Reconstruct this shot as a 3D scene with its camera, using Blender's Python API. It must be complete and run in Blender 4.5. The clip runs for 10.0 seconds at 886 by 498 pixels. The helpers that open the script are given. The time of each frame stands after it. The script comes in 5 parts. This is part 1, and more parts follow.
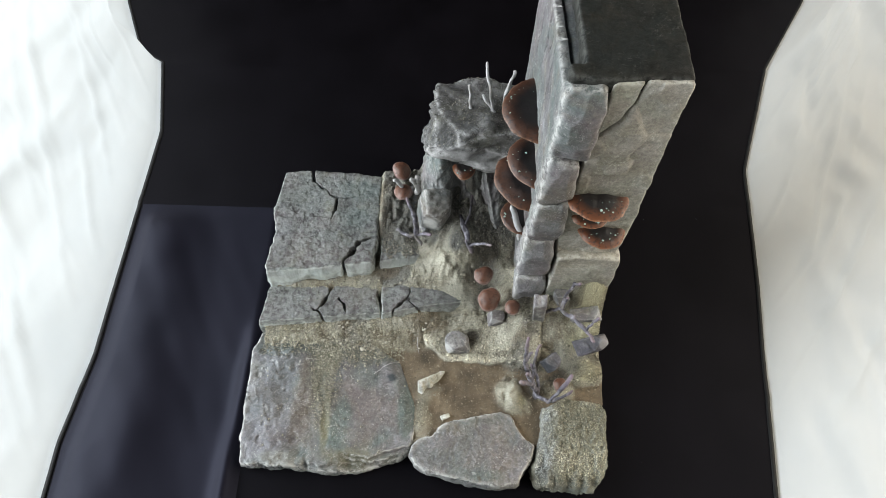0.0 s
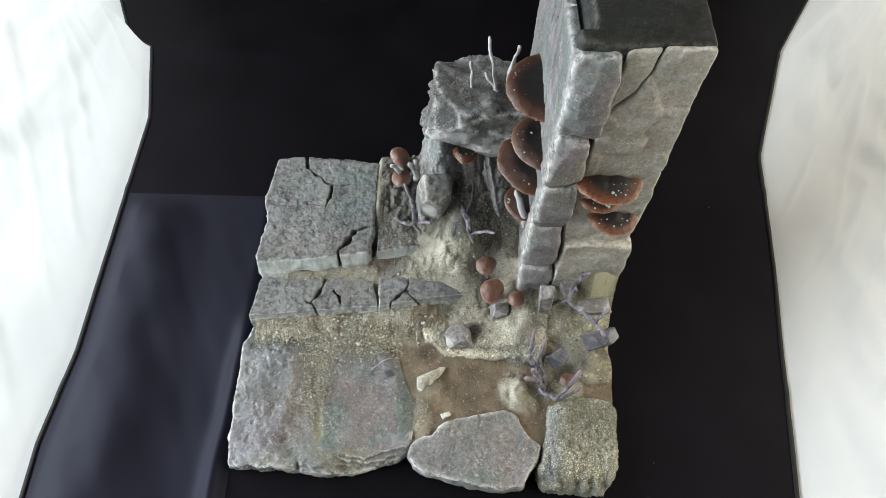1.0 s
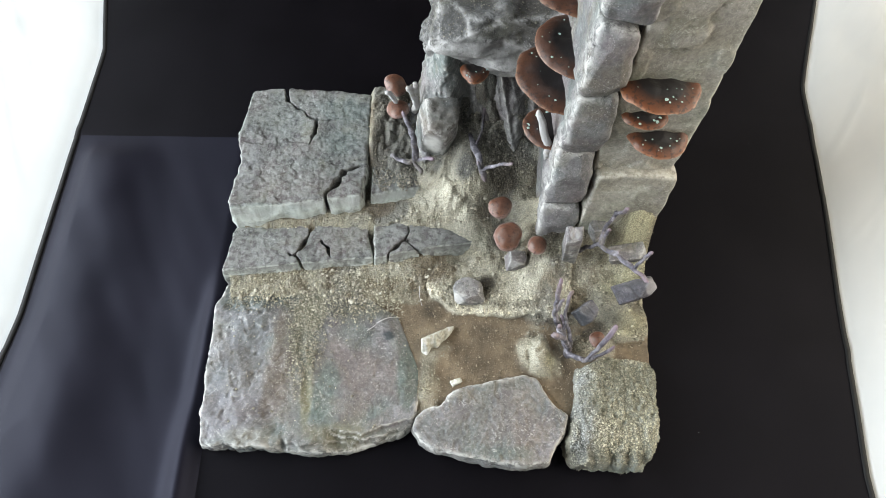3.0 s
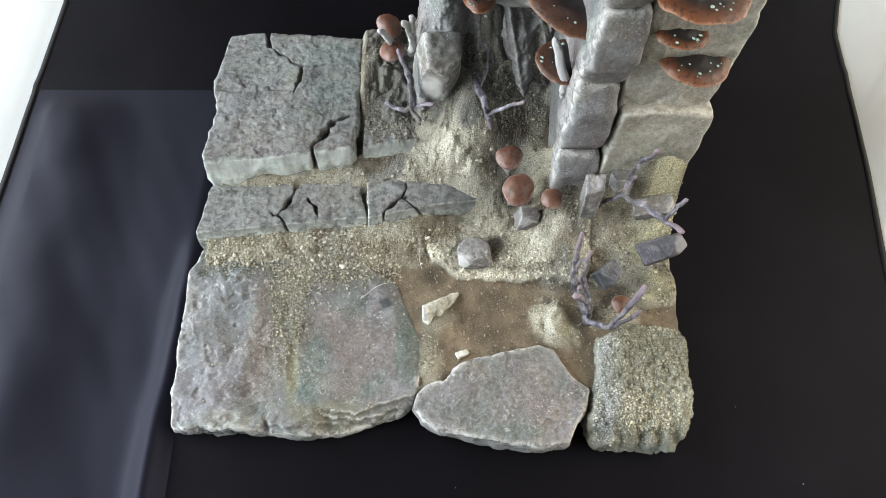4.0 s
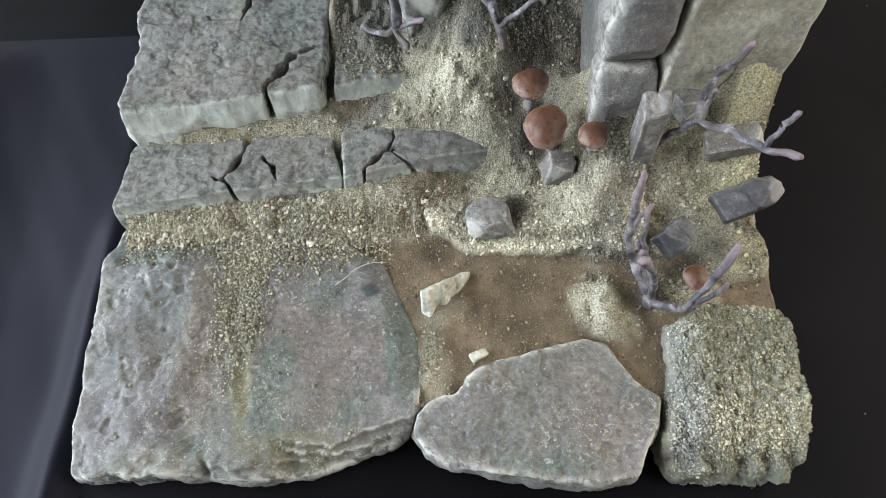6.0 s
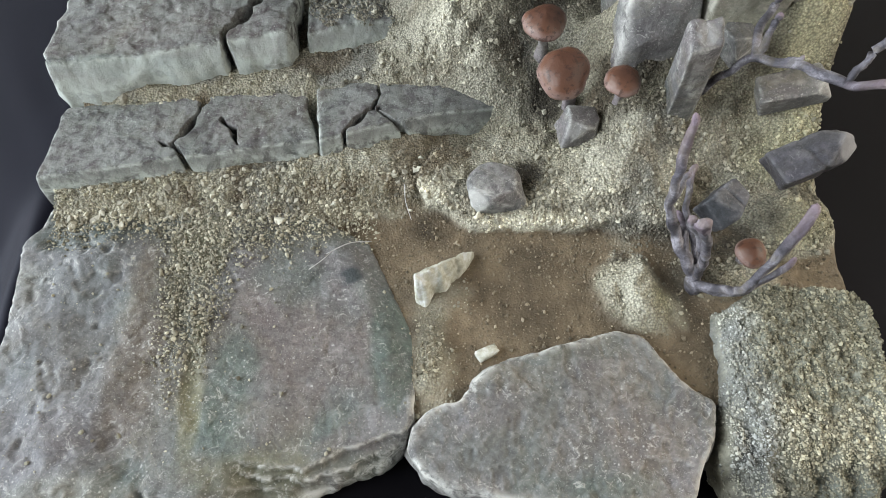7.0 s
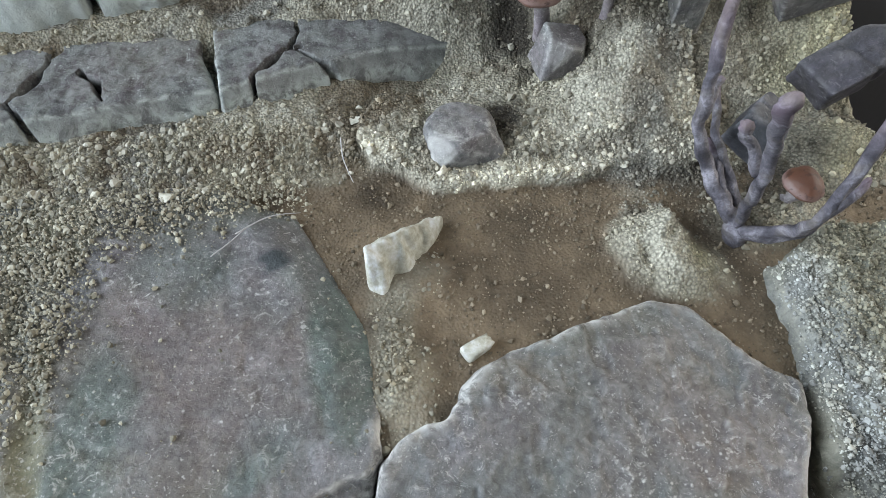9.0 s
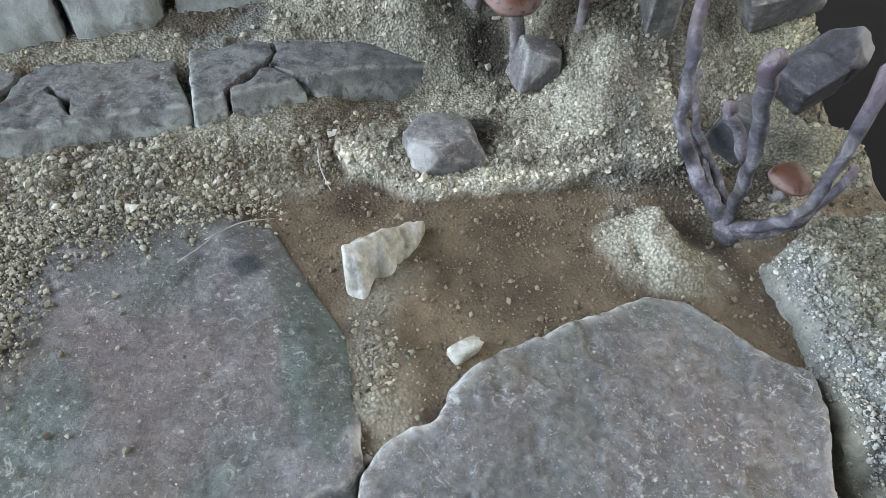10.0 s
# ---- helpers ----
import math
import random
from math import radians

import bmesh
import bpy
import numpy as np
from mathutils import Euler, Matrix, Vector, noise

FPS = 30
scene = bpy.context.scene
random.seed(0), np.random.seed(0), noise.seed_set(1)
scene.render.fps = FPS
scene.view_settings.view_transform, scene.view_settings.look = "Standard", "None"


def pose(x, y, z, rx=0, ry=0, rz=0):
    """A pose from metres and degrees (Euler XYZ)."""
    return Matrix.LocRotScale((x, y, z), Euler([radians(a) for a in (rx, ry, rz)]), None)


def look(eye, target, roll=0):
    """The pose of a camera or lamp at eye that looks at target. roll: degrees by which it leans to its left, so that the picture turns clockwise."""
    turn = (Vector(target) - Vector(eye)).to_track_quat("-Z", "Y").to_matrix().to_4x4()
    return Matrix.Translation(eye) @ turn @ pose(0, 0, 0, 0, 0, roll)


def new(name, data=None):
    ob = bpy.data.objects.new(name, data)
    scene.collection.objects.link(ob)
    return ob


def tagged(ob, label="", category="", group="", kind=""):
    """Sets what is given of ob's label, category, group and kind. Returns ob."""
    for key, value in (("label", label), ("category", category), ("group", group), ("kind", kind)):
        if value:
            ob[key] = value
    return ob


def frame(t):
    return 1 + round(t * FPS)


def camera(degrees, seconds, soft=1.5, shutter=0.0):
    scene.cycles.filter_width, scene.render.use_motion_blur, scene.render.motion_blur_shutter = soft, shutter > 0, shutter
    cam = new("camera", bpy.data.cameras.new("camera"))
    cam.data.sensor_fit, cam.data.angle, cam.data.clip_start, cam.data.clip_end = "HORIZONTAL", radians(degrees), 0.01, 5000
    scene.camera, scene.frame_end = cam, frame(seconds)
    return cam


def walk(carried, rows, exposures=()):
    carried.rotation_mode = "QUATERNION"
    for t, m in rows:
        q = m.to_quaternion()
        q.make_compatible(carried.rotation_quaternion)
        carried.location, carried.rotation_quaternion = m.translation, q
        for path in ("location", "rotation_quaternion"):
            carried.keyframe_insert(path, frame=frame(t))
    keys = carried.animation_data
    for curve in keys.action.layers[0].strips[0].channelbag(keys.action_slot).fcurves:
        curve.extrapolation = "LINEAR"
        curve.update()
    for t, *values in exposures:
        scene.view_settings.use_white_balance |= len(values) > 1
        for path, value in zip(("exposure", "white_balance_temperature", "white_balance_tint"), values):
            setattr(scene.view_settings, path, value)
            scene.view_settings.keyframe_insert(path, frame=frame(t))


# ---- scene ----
cam = camera(72.4, 10.0, soft=0.5)
PATH = [
    (0, (0.012, -0.081, 0.548), (0.021, 0.88, -1.206), 2.1),
    (0.5, (0.011, -0.078, 0.535), (0.013, 0.885, -1.217), 1.8),
    (1, (0.014, -0.074, 0.518), (0.016, 0.883, -1.239), 1.6),
    (1.5, (0.015, -0.071, 0.498), (0.019, 0.872, -1.266), 1.4),
    (2, (0.01, -0.068, 0.482), (0.021, 0.858, -1.291), 1.5),
    (3.5, (0.001, -0.061, 0.408), (0.047, 0.821, -1.387), 3.0),
    (4, (-0.001, -0.061, 0.381), (0.05, 0.812, -1.417), 2.9),
    (4.5, (-0.003, -0.06, 0.36), (0.044, 0.81, -1.441), 2.2),
    (5, (0.002, -0.054, 0.329), (0.031, 0.827, -1.466), 0.4),
    (5.5, (0.004, -0.043, 0.304), (0.023, 0.845, -1.488), -1.0),
    (7, (0.001, -0.022, 0.225), (0.054, 0.901, -1.549), -0.4),
    (7.5, (0.001, -0.016, 0.208), (0.081, 0.902, -1.567), 0.5),
    (8, (0.002, -0.012, 0.189), (0.13, 0.903, -1.585), 1.8),
    (8.5, (0.001, -0.011, 0.17), (0.209, 0.934, -1.581), 4.1),
    (9, (-0.005, -0.013, 0.156), (0.261, 1.032, -1.528), 4.1),
    (9.5, (-0.005, -0.021, 0.143), (0.303, 1.137, -1.459), 3.2),
    (10, (-0.007, -0.025, 0.137), (0.355, 1.22, -1.385), 4.1),
]
walk(cam, [(t, look(eye, target, roll)) for t, eye, target, roll in PATH],
     [(0.0, -0.36, 6500, 10), (1.0, -0.25, 6500, 10), (2.0, -0.10, 6500, 10), (3.5, 0.0, 6500, 10), (4.5, 0.0, 6500, 10), (5.5, -0.12, 6500, 9), (7.0, -0.34, 6500, 9), (8.0, -0.45, 6400, 9), (9.0, -0.50, 6050, 10), (10.0, -0.50, 5880, 11)])

# ---- world and lamps: a photo tent lit through its side walls, open to a dim room at the front ----
world = bpy.data.worlds.new("room")
scene.world = world
world.use_nodes = True
world.node_tree.nodes["Background"].inputs[0].default_value = (0.80, 0.90, 1.0, 1)
world.node_tree.nodes["Background"].inputs[1].default_value = 0.04
scene.view_settings.exposure = 0.0


def area_lamp(name, eye, target, sx, sy, watts, colour):
    data = bpy.data.lights.new(name, "AREA")
    data.shape, data.size, data.size_y, data.energy, data.color = "RECTANGLE", sx, sy, watts, colour
    ob = new(name, data)
    ob.matrix_world = look(eye, target)
    return tagged(ob, "photo lamp standing outside the tent wall", "lamp", kind="structure")


area_lamp("tent_lamp_west", (-1.05, 0.12, 0.52), (0.0, 0.15, 0.10), 1.2, 0.9, 45.5, (0.88, 0.95, 1.0))
area_lamp("tent_lamp_east", (1.10, 0.20, 0.60), (0.0, 0.15, 0.10), 1.2, 0.9, 23.0, (1.0, 0.90, 0.74))


# ---- noise and mesh helpers ----
def lattice(ix, iy, iz, seed):
    h = (ix * 374761393 + iy * 668265263 + iz * 2147483647 + seed * 974711) & 0xFFFFFFFF
    h = ((h ^ (h >> 13)) * 1274126177) & 0xFFFFFFFF
    h = ((h ^ (h >> 16)) * 2246822519) & 0xFFFFFFFF
    return ((h ^ (h >> 15)) & 0xFFFF) / 32767.5 - 1.0


def vnoise(p, size, seed=0):
    """Smooth noise between -1 and 1 at the points p (n x 3), with features of that size in metres."""
    q = np.asarray(p, float) / size + 1000.0
    i = np.floor(q).astype(np.int64)
    f = q - i
    f = f * f * (3 - 2 * f)
    out = 0
    for dx in (0, 1):
        for dy in (0, 1):
            for dz in (0, 1):
                w = (f[:, 0] if dx else 1 - f[:, 0]) * (f[:, 1] if dy else 1 - f[:, 1]) * (f[:, 2] if dz else 1 - f[:, 2])
                out = out + w * lattice(i[:, 0] + dx, i[:, 1] + dy, i[:, 2] + dz, seed)
    return out


def fbm(p, size, octaves=4, seed=0, gain=0.5):
    total, amp = 0, 1.0
    for k in range(octaves):
        total = total + amp * vnoise(p, size / 2 ** k, seed + 17 * k)
        amp *= gain
    return total


def flat(x, y):
    return np.stack([x, y, np.zeros_like(x)], 1)


def step(v, a, b):
    k = np.clip((v - a) / (b - a), 0, 1)
    return k * k * (3 - 2 * k)


def bump_at(x, y, cx, cy, rx, ry, power=2.0):
    """A mound of height 1 at (cx, cy) that falls to 0 at the radii."""
    r = np.sqrt(((x - cx) / rx) ** 2 + ((y - cy) / ry) ** 2)
    return 1 - step(r, 0, 1) if power == 2.0 else 1 - step(r ** power, 0, 1)


def dense(points, spacing, wobble=0.0, seed=0, closed=True):
    pts = np.array(points, float)
    out = []
    n = len(pts)
    for k in range(n if closed else n - 1):
        a, b = pts[k], pts[(k + 1) % n]
        m = max(1, int(np.linalg.norm(b - a) / spacing))
        for j in range(m):
            out.append(a + (b - a) * j / m)
    if not closed:
        out.append(pts[-1])
    out = np.array(out)
    if closed:
        for _ in range(2):
            out = 0.5 * out + 0.25 * np.roll(out, 1, 0) + 0.25 * np.roll(out, -1, 0)
    if wobble:
        q = flat(out[:, 0], out[:, 1])
        out = out + wobble * np.stack([fbm(q, 0.011, 3, seed), fbm(q, 0.011, 3, seed + 5)], 1)
    return out


def near(px, py, line, closed):
    """Distance to a polyline, the nearest place on it, and for a closed one whether the points lie inside."""
    a = line
    b = np.roll(line, -1, 0) if closed else None
    if not closed:
        a, b = line[:-1], line[1:]
    best = np.full(len(px), 9.0)
    bx, by = px.copy(), py.copy()
    inside = np.zeros(len(px), bool)
    for (ax, ay), (cx, cy) in zip(a, b):
        dx, dy = cx - ax, cy - ay
        ll = dx * dx + dy * dy + 1e-18
        k = np.clip(((px - ax) * dx + (py - ay) * dy) / ll, 0, 1)
        qx, qy = ax + k * dx, ay + k * dy
        d = (px - qx) ** 2 + (py - qy) ** 2
        m = d < best
        best[m], bx[m], by[m] = d[m], qx[m], qy[m]
        if closed:
            cross = ((ay > py) != (cy > py))
            if dy != 0:
                inside ^= cross & (px < dx * (py - ay) / dy + ax)
    return np.sqrt(best), bx, by, inside


def relief(outline, height, cell, bottom, wobble=0.0008, seed=0, bulge=0.001, rows=5, spacing=None):
    """A solid slab: a fine grid inside the outline, raised by height(x, y, d) with d the distance from the rim, and rough sides down to the bottom.
    Returns its points, faces and, point by point, the closeness to the rim."""
    line = dense(outline, spacing or max(cell * 1.5, 0.001), wobble, seed)
    x0, y0 = line.min(0) - cell
    x1, y1 = line.max(0) + cell
    nx, ny = int((x1 - x0) / cell) + 2, int((y1 - y0) / cell) + 2
    gx, gy = np.meshgrid(x0 + cell * np.arange(nx), y0 + cell * np.arange(ny), indexing="ij")
    px, py = gx.ravel(), gy.ravel()
    d, bx, by, inside = near(px, py, line, True)
    sd = np.where(inside, d, -d)
    snap = np.abs(sd) < 0.5 * cell
    keep = sd > -0.5 * cell
    px, py = np.where(snap, bx, px), np.where(snap, by, py)
    dd = np.where(snap, 0, np.maximum(sd, 0))
    index = np.full(len(px), -1)
    index[keep] = np.arange(keep.sum())
    px, py, dd = px[keep], py[keep], dd[keep]
    z = height(px, py, dd)
    g = index.reshape(nx, ny)
    quad = np.stack([g[:-1, :-1], g[1:, :-1], g[1:, 1:], g[:-1, 1:]], -1).reshape(-1, 4)
    good = (quad >= 0).sum(1)
    faces = [tuple(q) for q in quad[good == 4].tolist()]
    faces += [tuple(v for v in q if v >= 0) for q in quad[good == 3].tolist()]
    ways = {}
    for f in faces:
        for k in range(len(f)):
            ways[(f[k], f[(k + 1) % len(f)])] = 1
    rim = [(a, b) for (a, b) in ways if (b, a) not in ways]
    ids = sorted({v for e in rim for v in e})
    where = {v: k for k, v in enumerate(ids)}
    rx, ry, rz = px[ids], py[ids], z[ids]
    eps = 0.002
    cx, cy = line.mean(0)
    # outward way at the rim, from the two rim edges that meet there
    ox, oy = np.zeros(len(ids)), np.zeros(len(ids))
    for a, b in rim:
        ex, ey = px[b] - px[a], py[b] - py[a]
        for v in (a, b):
            ox[where[v]] += ey
            oy[where[v]] -= ex
    ll = np.sqrt(ox * ox + oy * oy) + 1e-12
    ox, oy = ox / ll, oy / ll
    verts = [np.stack([px, py, z], 1)]
    base = len(px)
    for k in range(1, rows + 1):
        q = k / rows
        zz = rz + (bottom - rz) * q
        out = bulge * math.sin(math.pi * min(1, q * 1.3) * 0.8) + bulge * 1.2 * fbm(np.stack([rx, ry, zz * 1.5], 1), 0.008, 3, seed + 40)
        verts.append(np.stack([rx + ox * out, ry + oy * out, zz], 1))
    n = len(ids)
    for a, b in rim:
        ia, ib = where[a], where[b]
        top = (a, b)
        for k in range(rows):
            low = (base + k * n + ia, base + k * n + ib)
            faces.append((top[1], top[0], low[0], low[1]))
            top = low
    verts = np.concatenate(verts)
    edge = np.concatenate([np.exp(-dd / 0.0012)] + [np.full(n, 0.55 * (1 - k / rows)) for k in range(rows)])
    return verts, faces, edge


def mesh_of(name, verts, faces, material, parent=None, label="", attrs=None, smooth=True, m=None):
    me = bpy.data.meshes.new(name)
    v = np.asarray(verts, float)
    if m is not None:
        a = np.array(m)
        v = v @ a[:3, :3].T + a[:3, 3]
    me.from_pydata(v.tolist(), [], faces)
    me.validate()
    me.update()
    if smooth:
        me.polygons.foreach_set("use_smooth", np.ones(len(me.polygons), bool))
    for key, values in (attrs or {}).items():
        if np.ndim(values) == 2:
            at = me.attributes.new(key, "FLOAT_COLOR", "POINT")
            at.data.foreach_set("color", np.concatenate([values, np.ones((len(values), 1))], 1).ravel())
        else:
            at = me.attributes.new(key, "FLOAT", "POINT")
            at.data.foreach_set("value", np.asarray(values, float))
    me.materials.append(material)
    ob = new(name, me)
    if parent is not None:
        ob.parent = parent
        ob.matrix_parent_inverse = parent.matrix_world.inverted()
    if label:
        ob["label"] = label
    return ob


def part(name, bm, material, parent, label=""):
    me = bpy.data.meshes.new(name)
    bm.to_mesh(me)
    bm.free()
    me.materials.append(material)
    ob = new(name, me)
    ob.parent = parent
    ob.matrix_parent_inverse = parent.matrix_world.inverted()
    if label:
        ob["label"] = label
    return ob


def base_empty(name, x, y, z):
    ob = new(name)
    ob.location = (x, y, z)
    ob.empty_display_size = 0.01
    bpy.context.view_layer.update()
    return ob


# ---- materials ----
class Nodes:
    """A small builder for node materials."""

    def __init__(self, name):
        self.mat = bpy.data.materials.new(name)
        self.mat.use_nodes = True
        self.t = self.mat.node_tree
        self.bsdf = self.t.nodes["Principled BSDF"]
        self.co = self.t.nodes.new("ShaderNodeNewGeometry").outputs["Position"]

    def node(self, kind, **inputs):
        n = self.t.nodes.new(kind)
        for key, v in inputs.items():
            self.put(n.inputs[key.replace("_", " ")], v)
        return n

    def put(self, socket, v):
        if isinstance(v, bpy.types.NodeSocket):
            self.t.links.new(v, socket)
        else:
            socket.default_value = v

    def noise(self, scale, detail=4.0, rough=0.55, warp=0.0):
        return self.node("ShaderNodeTexNoise", Vector=self.co, Scale=scale, Detail=detail, Roughness=rough, Distortion=warp).outputs[0]

    def cells(self, scale, rand=1.0):
        return self.node("ShaderNodeTexVoronoi", Vector=self.co, Scale=scale, Randomness=rand).outputs["Distance"]

    def ramp(self, v, *stops):
        n = self.t.nodes.new("ShaderNodeValToRGB")
        r = n.color_ramp
        while len(r.elements) < len(stops):
            r.elements.new(0.5)
        for e, (pos, col) in zip(r.elements, stops):
            e.position = pos
            e.color = (*col, 1) if not isinstance(col, float) else (col, col, col, 1)
        self.put(n.inputs[0], v)
        return n.outputs[0]

    def mix(self, f, a, b, kind="MIX"):
        n = self.t.nodes.new("ShaderNodeMix")
        n.data_type, n.blend_type = "RGBA", kind
        self.put(n.inputs[0], f)
        self.put(n.inputs[6], (*a, 1) if isinstance(a, tuple) else a)
        self.put(n.inputs[7], (*b, 1) if isinstance(b, tuple) else b)
        return n.outputs[2]

    def math(self, op, a, b=0.0):
        n = self.t.nodes.new("ShaderNodeMath")
        n.operation = op
        self.put(n.inputs[0], a)
        self.put(n.inputs[1], b)
        return n.outputs[0]

    def attr(self, key, what="Fac"):
        n = self.t.nodes.new("ShaderNodeAttribute")
        n.attribute_name = key
        return n.outputs[what]

    def bump(self, h, strength, distance):
        return self.node("ShaderNodeBump", Height=h, Strength=strength, Distance=distance).outputs[0]

    def done(self, colour, rough=0.8, normal=None, spec=0.3):
        self.put(self.bsdf.inputs["Base Color"], (*colour, 1) if isinstance(colour, tuple) else colour)
        self.put(self.bsdf.inputs["Roughness"], rough)
        self.put(self.bsdf.inputs["Specular IOR Level"], spec)
        if normal is not None:
            self.put(self.bsdf.inputs["Normal"], normal)
        return self.mat


def painted_stone(name, dark, mid, light, wash_a, wash_b, wash_c=(0.125, 0.120, 0.085), edge=(0.60, 0.59, 0.56), speck=0.5, stain=(0.115, 0.098, 0.076), relief_mm=1.0, gloss=0.33):
    """Cast stone, painted: soft mottled greys, thin coloured washes in broad patches, pale drybrushed rims, fine specks and brush scratches."""
    k = Nodes(name)
    base = k.ramp(k.noise(55, 6, 0.6, 0.5), (0.32, dark), (0.50, mid), (0.70, light))
    base = k.mix(k.math("MULTIPLY", k.ramp(k.noise(15, 6, 0.62, 0.9), (0.45, 0.0), (0.60, 1.0)), 0.85), base, wash_a)
    base = k.mix(k.math("MULTIPLY", k.ramp(k.noise(11, 6, 0.62, 1.2), (0.45, 0.0), (0.62, 1.0)), 0.85), base, wash_b)
    base = k.mix(k.math("MULTIPLY", k.ramp(k.noise(24, 6, 0.65, 1.5), (0.52, 0.0), (0.66, 1.0)), 0.6), base, wash_c)
    base = k.mix(k.math("MULTIPLY", k.ramp(k.noise(16, 7, 0.7, 0.6), (0.54, 0.0), (0.66, 1.0)), 0.65), base, stain)
    base = k.mix(k.math("MULTIPLY", k.attr("wash_amount"), k.ramp(k.noise(75, 6, 0.65, 0.7), (0.34, 0.55), (0.58, 1.0))), base, k.attr("wash", "Color"))
    base = k.mix(0.54, base, k.ramp(k.noise(420, 9, 0.78, 0.8), (0.33, 0.12), (0.50, 0.5), (0.67, 0.88)), "OVERLAY")
    base = k.mix(0.18, base, k.ramp(k.noise(150, 6, 0.7, 1.0), (0.36, 0.15), (0.64, 0.85)), "OVERLAY")
    chips = k.math("MULTIPLY", k.ramp(k.noise(760, 5, 0.7, 2.2), (0.60, 0.0), (0.66, 1.0)), k.ramp(k.noise(110, 5, 0.65), (0.46, 0.0), (0.58, 1.0)))
    base = k.mix(k.math("MULTIPLY", chips, 0.30 + 0.4 * speck), base, edge)
    speckle = k.math("MULTIPLY", k.ramp(k.noise(1250, 3, 0.6), (0.62, 0.0), (0.68, 1.0)), k.ramp(k.noise(60, 4, 0.6), (0.42, 0.15), (0.60, 1.0)))
    base = k.mix(k.math("MULTIPLY", speckle, speck), base, edge)
    dots = k.math("MULTIPLY", k.ramp(k.cells(430), (0.10, 1.0), (0.20, 0.0)), k.ramp(k.noise(75, 4, 0.6), (0.48, 0.0), (0.62, 1.0)))
    base = k.mix(k.math("MULTIPLY", dots, speck), base, edge)
    pits = k.math("MULTIPLY", k.ramp(k.cells(330), (0.08, 1.0), (0.22, 0.0)), k.ramp(k.noise(52, 4, 0.6), (0.50, 0.0), (0.62, 0.8)))
    base = k.mix(k.math("MULTIPLY", pits, 0.5), base, dark)
    scuff = k.math("MULTIPLY", k.math("MULTIPLY", k.ramp(k.noise(300, 7, 0.75, 1.4), (0.56, 0.0), (0.63, 1.0)), k.ramp(k.noise(38, 5, 0.6), (0.44, 0.1), (0.60, 1.0))), 0.45)
    base = k.mix(scuff, base, edge)
    base = k.mix(k.math("MINIMUM", k.attr("smudge"), 0.92), base, (0.030, 0.038, 0.042))
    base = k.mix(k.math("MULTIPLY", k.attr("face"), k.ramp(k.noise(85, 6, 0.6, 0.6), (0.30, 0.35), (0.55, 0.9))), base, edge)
    rim = k.math("MULTIPLY", k.attr("rim"), k.ramp(k.noise(190, 6, 0.7, 0.5), (0.40, 0.0), (0.56, 1.0)))
    base = k.mix(k.math("MINIMUM", rim, 0.85), base, edge)
    h = k.math("ADD", k.math("ADD", k.math("MULTIPLY", k.noise(210, 7, 0.7, 0.5), 0.75), k.math("MULTIPLY", k.noise(760, 5, 0.65, 0.6), 0.55)), k.math("MULTIPLY", k.math("SUBTRACT", k.math("ADD", speckle, dots), pits), 0.16))
    return k.done(base, k.ramp(k.noise(120, 3), (0.3, 0.52), (0.7, 0.8)), k.bump(h, 0.8, 0.0008 * relief_mm), gloss)


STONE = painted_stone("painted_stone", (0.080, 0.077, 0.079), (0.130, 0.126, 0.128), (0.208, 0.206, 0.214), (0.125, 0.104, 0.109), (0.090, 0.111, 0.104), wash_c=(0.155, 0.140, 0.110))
STONE_DARK = painted_stone("painted_dark_stone", (0.050, 0.050, 0.051), (0.090, 0.090, 0.092), (0.16, 0.16, 0.165), (0.085, 0.080, 0.092), (0.075, 0.090, 0.088), edge=(0.30, 0.30, 0.30))
STONE_STEP = painted_stone("painted_step_stone", (0.038, 0.034, 0.035), (0.072, 0.065, 0.066), (0.122, 0.114, 0.118), (0.076, 0.059, 0.060), (0.060, 0.065, 0.063), edge=(0.43, 0.455, 0.425), stain=(0.075, 0.064, 0.052))
STONE_LEDGE = painted_stone("painted_ledge_stone", (0.034, 0.033, 0.032), (0.062, 0.060, 0.056), (0.125, 0.122, 0.118), (0.060, 0.053, 0.052), (0.057, 0.058, 0.058), edge=(0.44, 0.43, 0.42), stain=(0.055, 0.050, 0.042), relief_mm=1.6, gloss=0.2)
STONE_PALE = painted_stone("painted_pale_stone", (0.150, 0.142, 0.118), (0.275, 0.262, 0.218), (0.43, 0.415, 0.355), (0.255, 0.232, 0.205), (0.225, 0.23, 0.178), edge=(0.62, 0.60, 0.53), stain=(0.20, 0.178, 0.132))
PLATE = painted_stone("painted_plate", (0.009, 0.009, 0.008), (0.017, 0.017, 0.015), (0.032, 0.032, 0.029), (0.018, 0.017, 0.015), (0.016, 0.018, 0.017), wash_c=(0.024, 0.022, 0.017), speck=0.05, stain=(0.015, 0.014, 0.012), edge=(0.11, 0.11, 0.10), gloss=0.10)
STONE_CHAR = painted_stone("painted_charcoal_stone", (0.032, 0.032, 0.038), (0.062, 0.062, 0.072), (0.115, 0.113, 0.126), (0.066, 0.058, 0.074), (0.055, 0.064, 0.072), wash_c=(0.05, 0.047, 0.042), speck=0.15, stain=(0.03, 0.027, 0.025), edge=(0.26, 0.25, 0.26))
GRIT = painted_stone("gritty_stone", (0.085, 0.085, 0.070), (0.155, 0.153, 0.125), (0.28, 0.275, 0.225), (0.22, 0.215, 0.16), (0.17, 0.19, 0.17), speck=0.8, edge=(0.36, 0.35, 0.28))


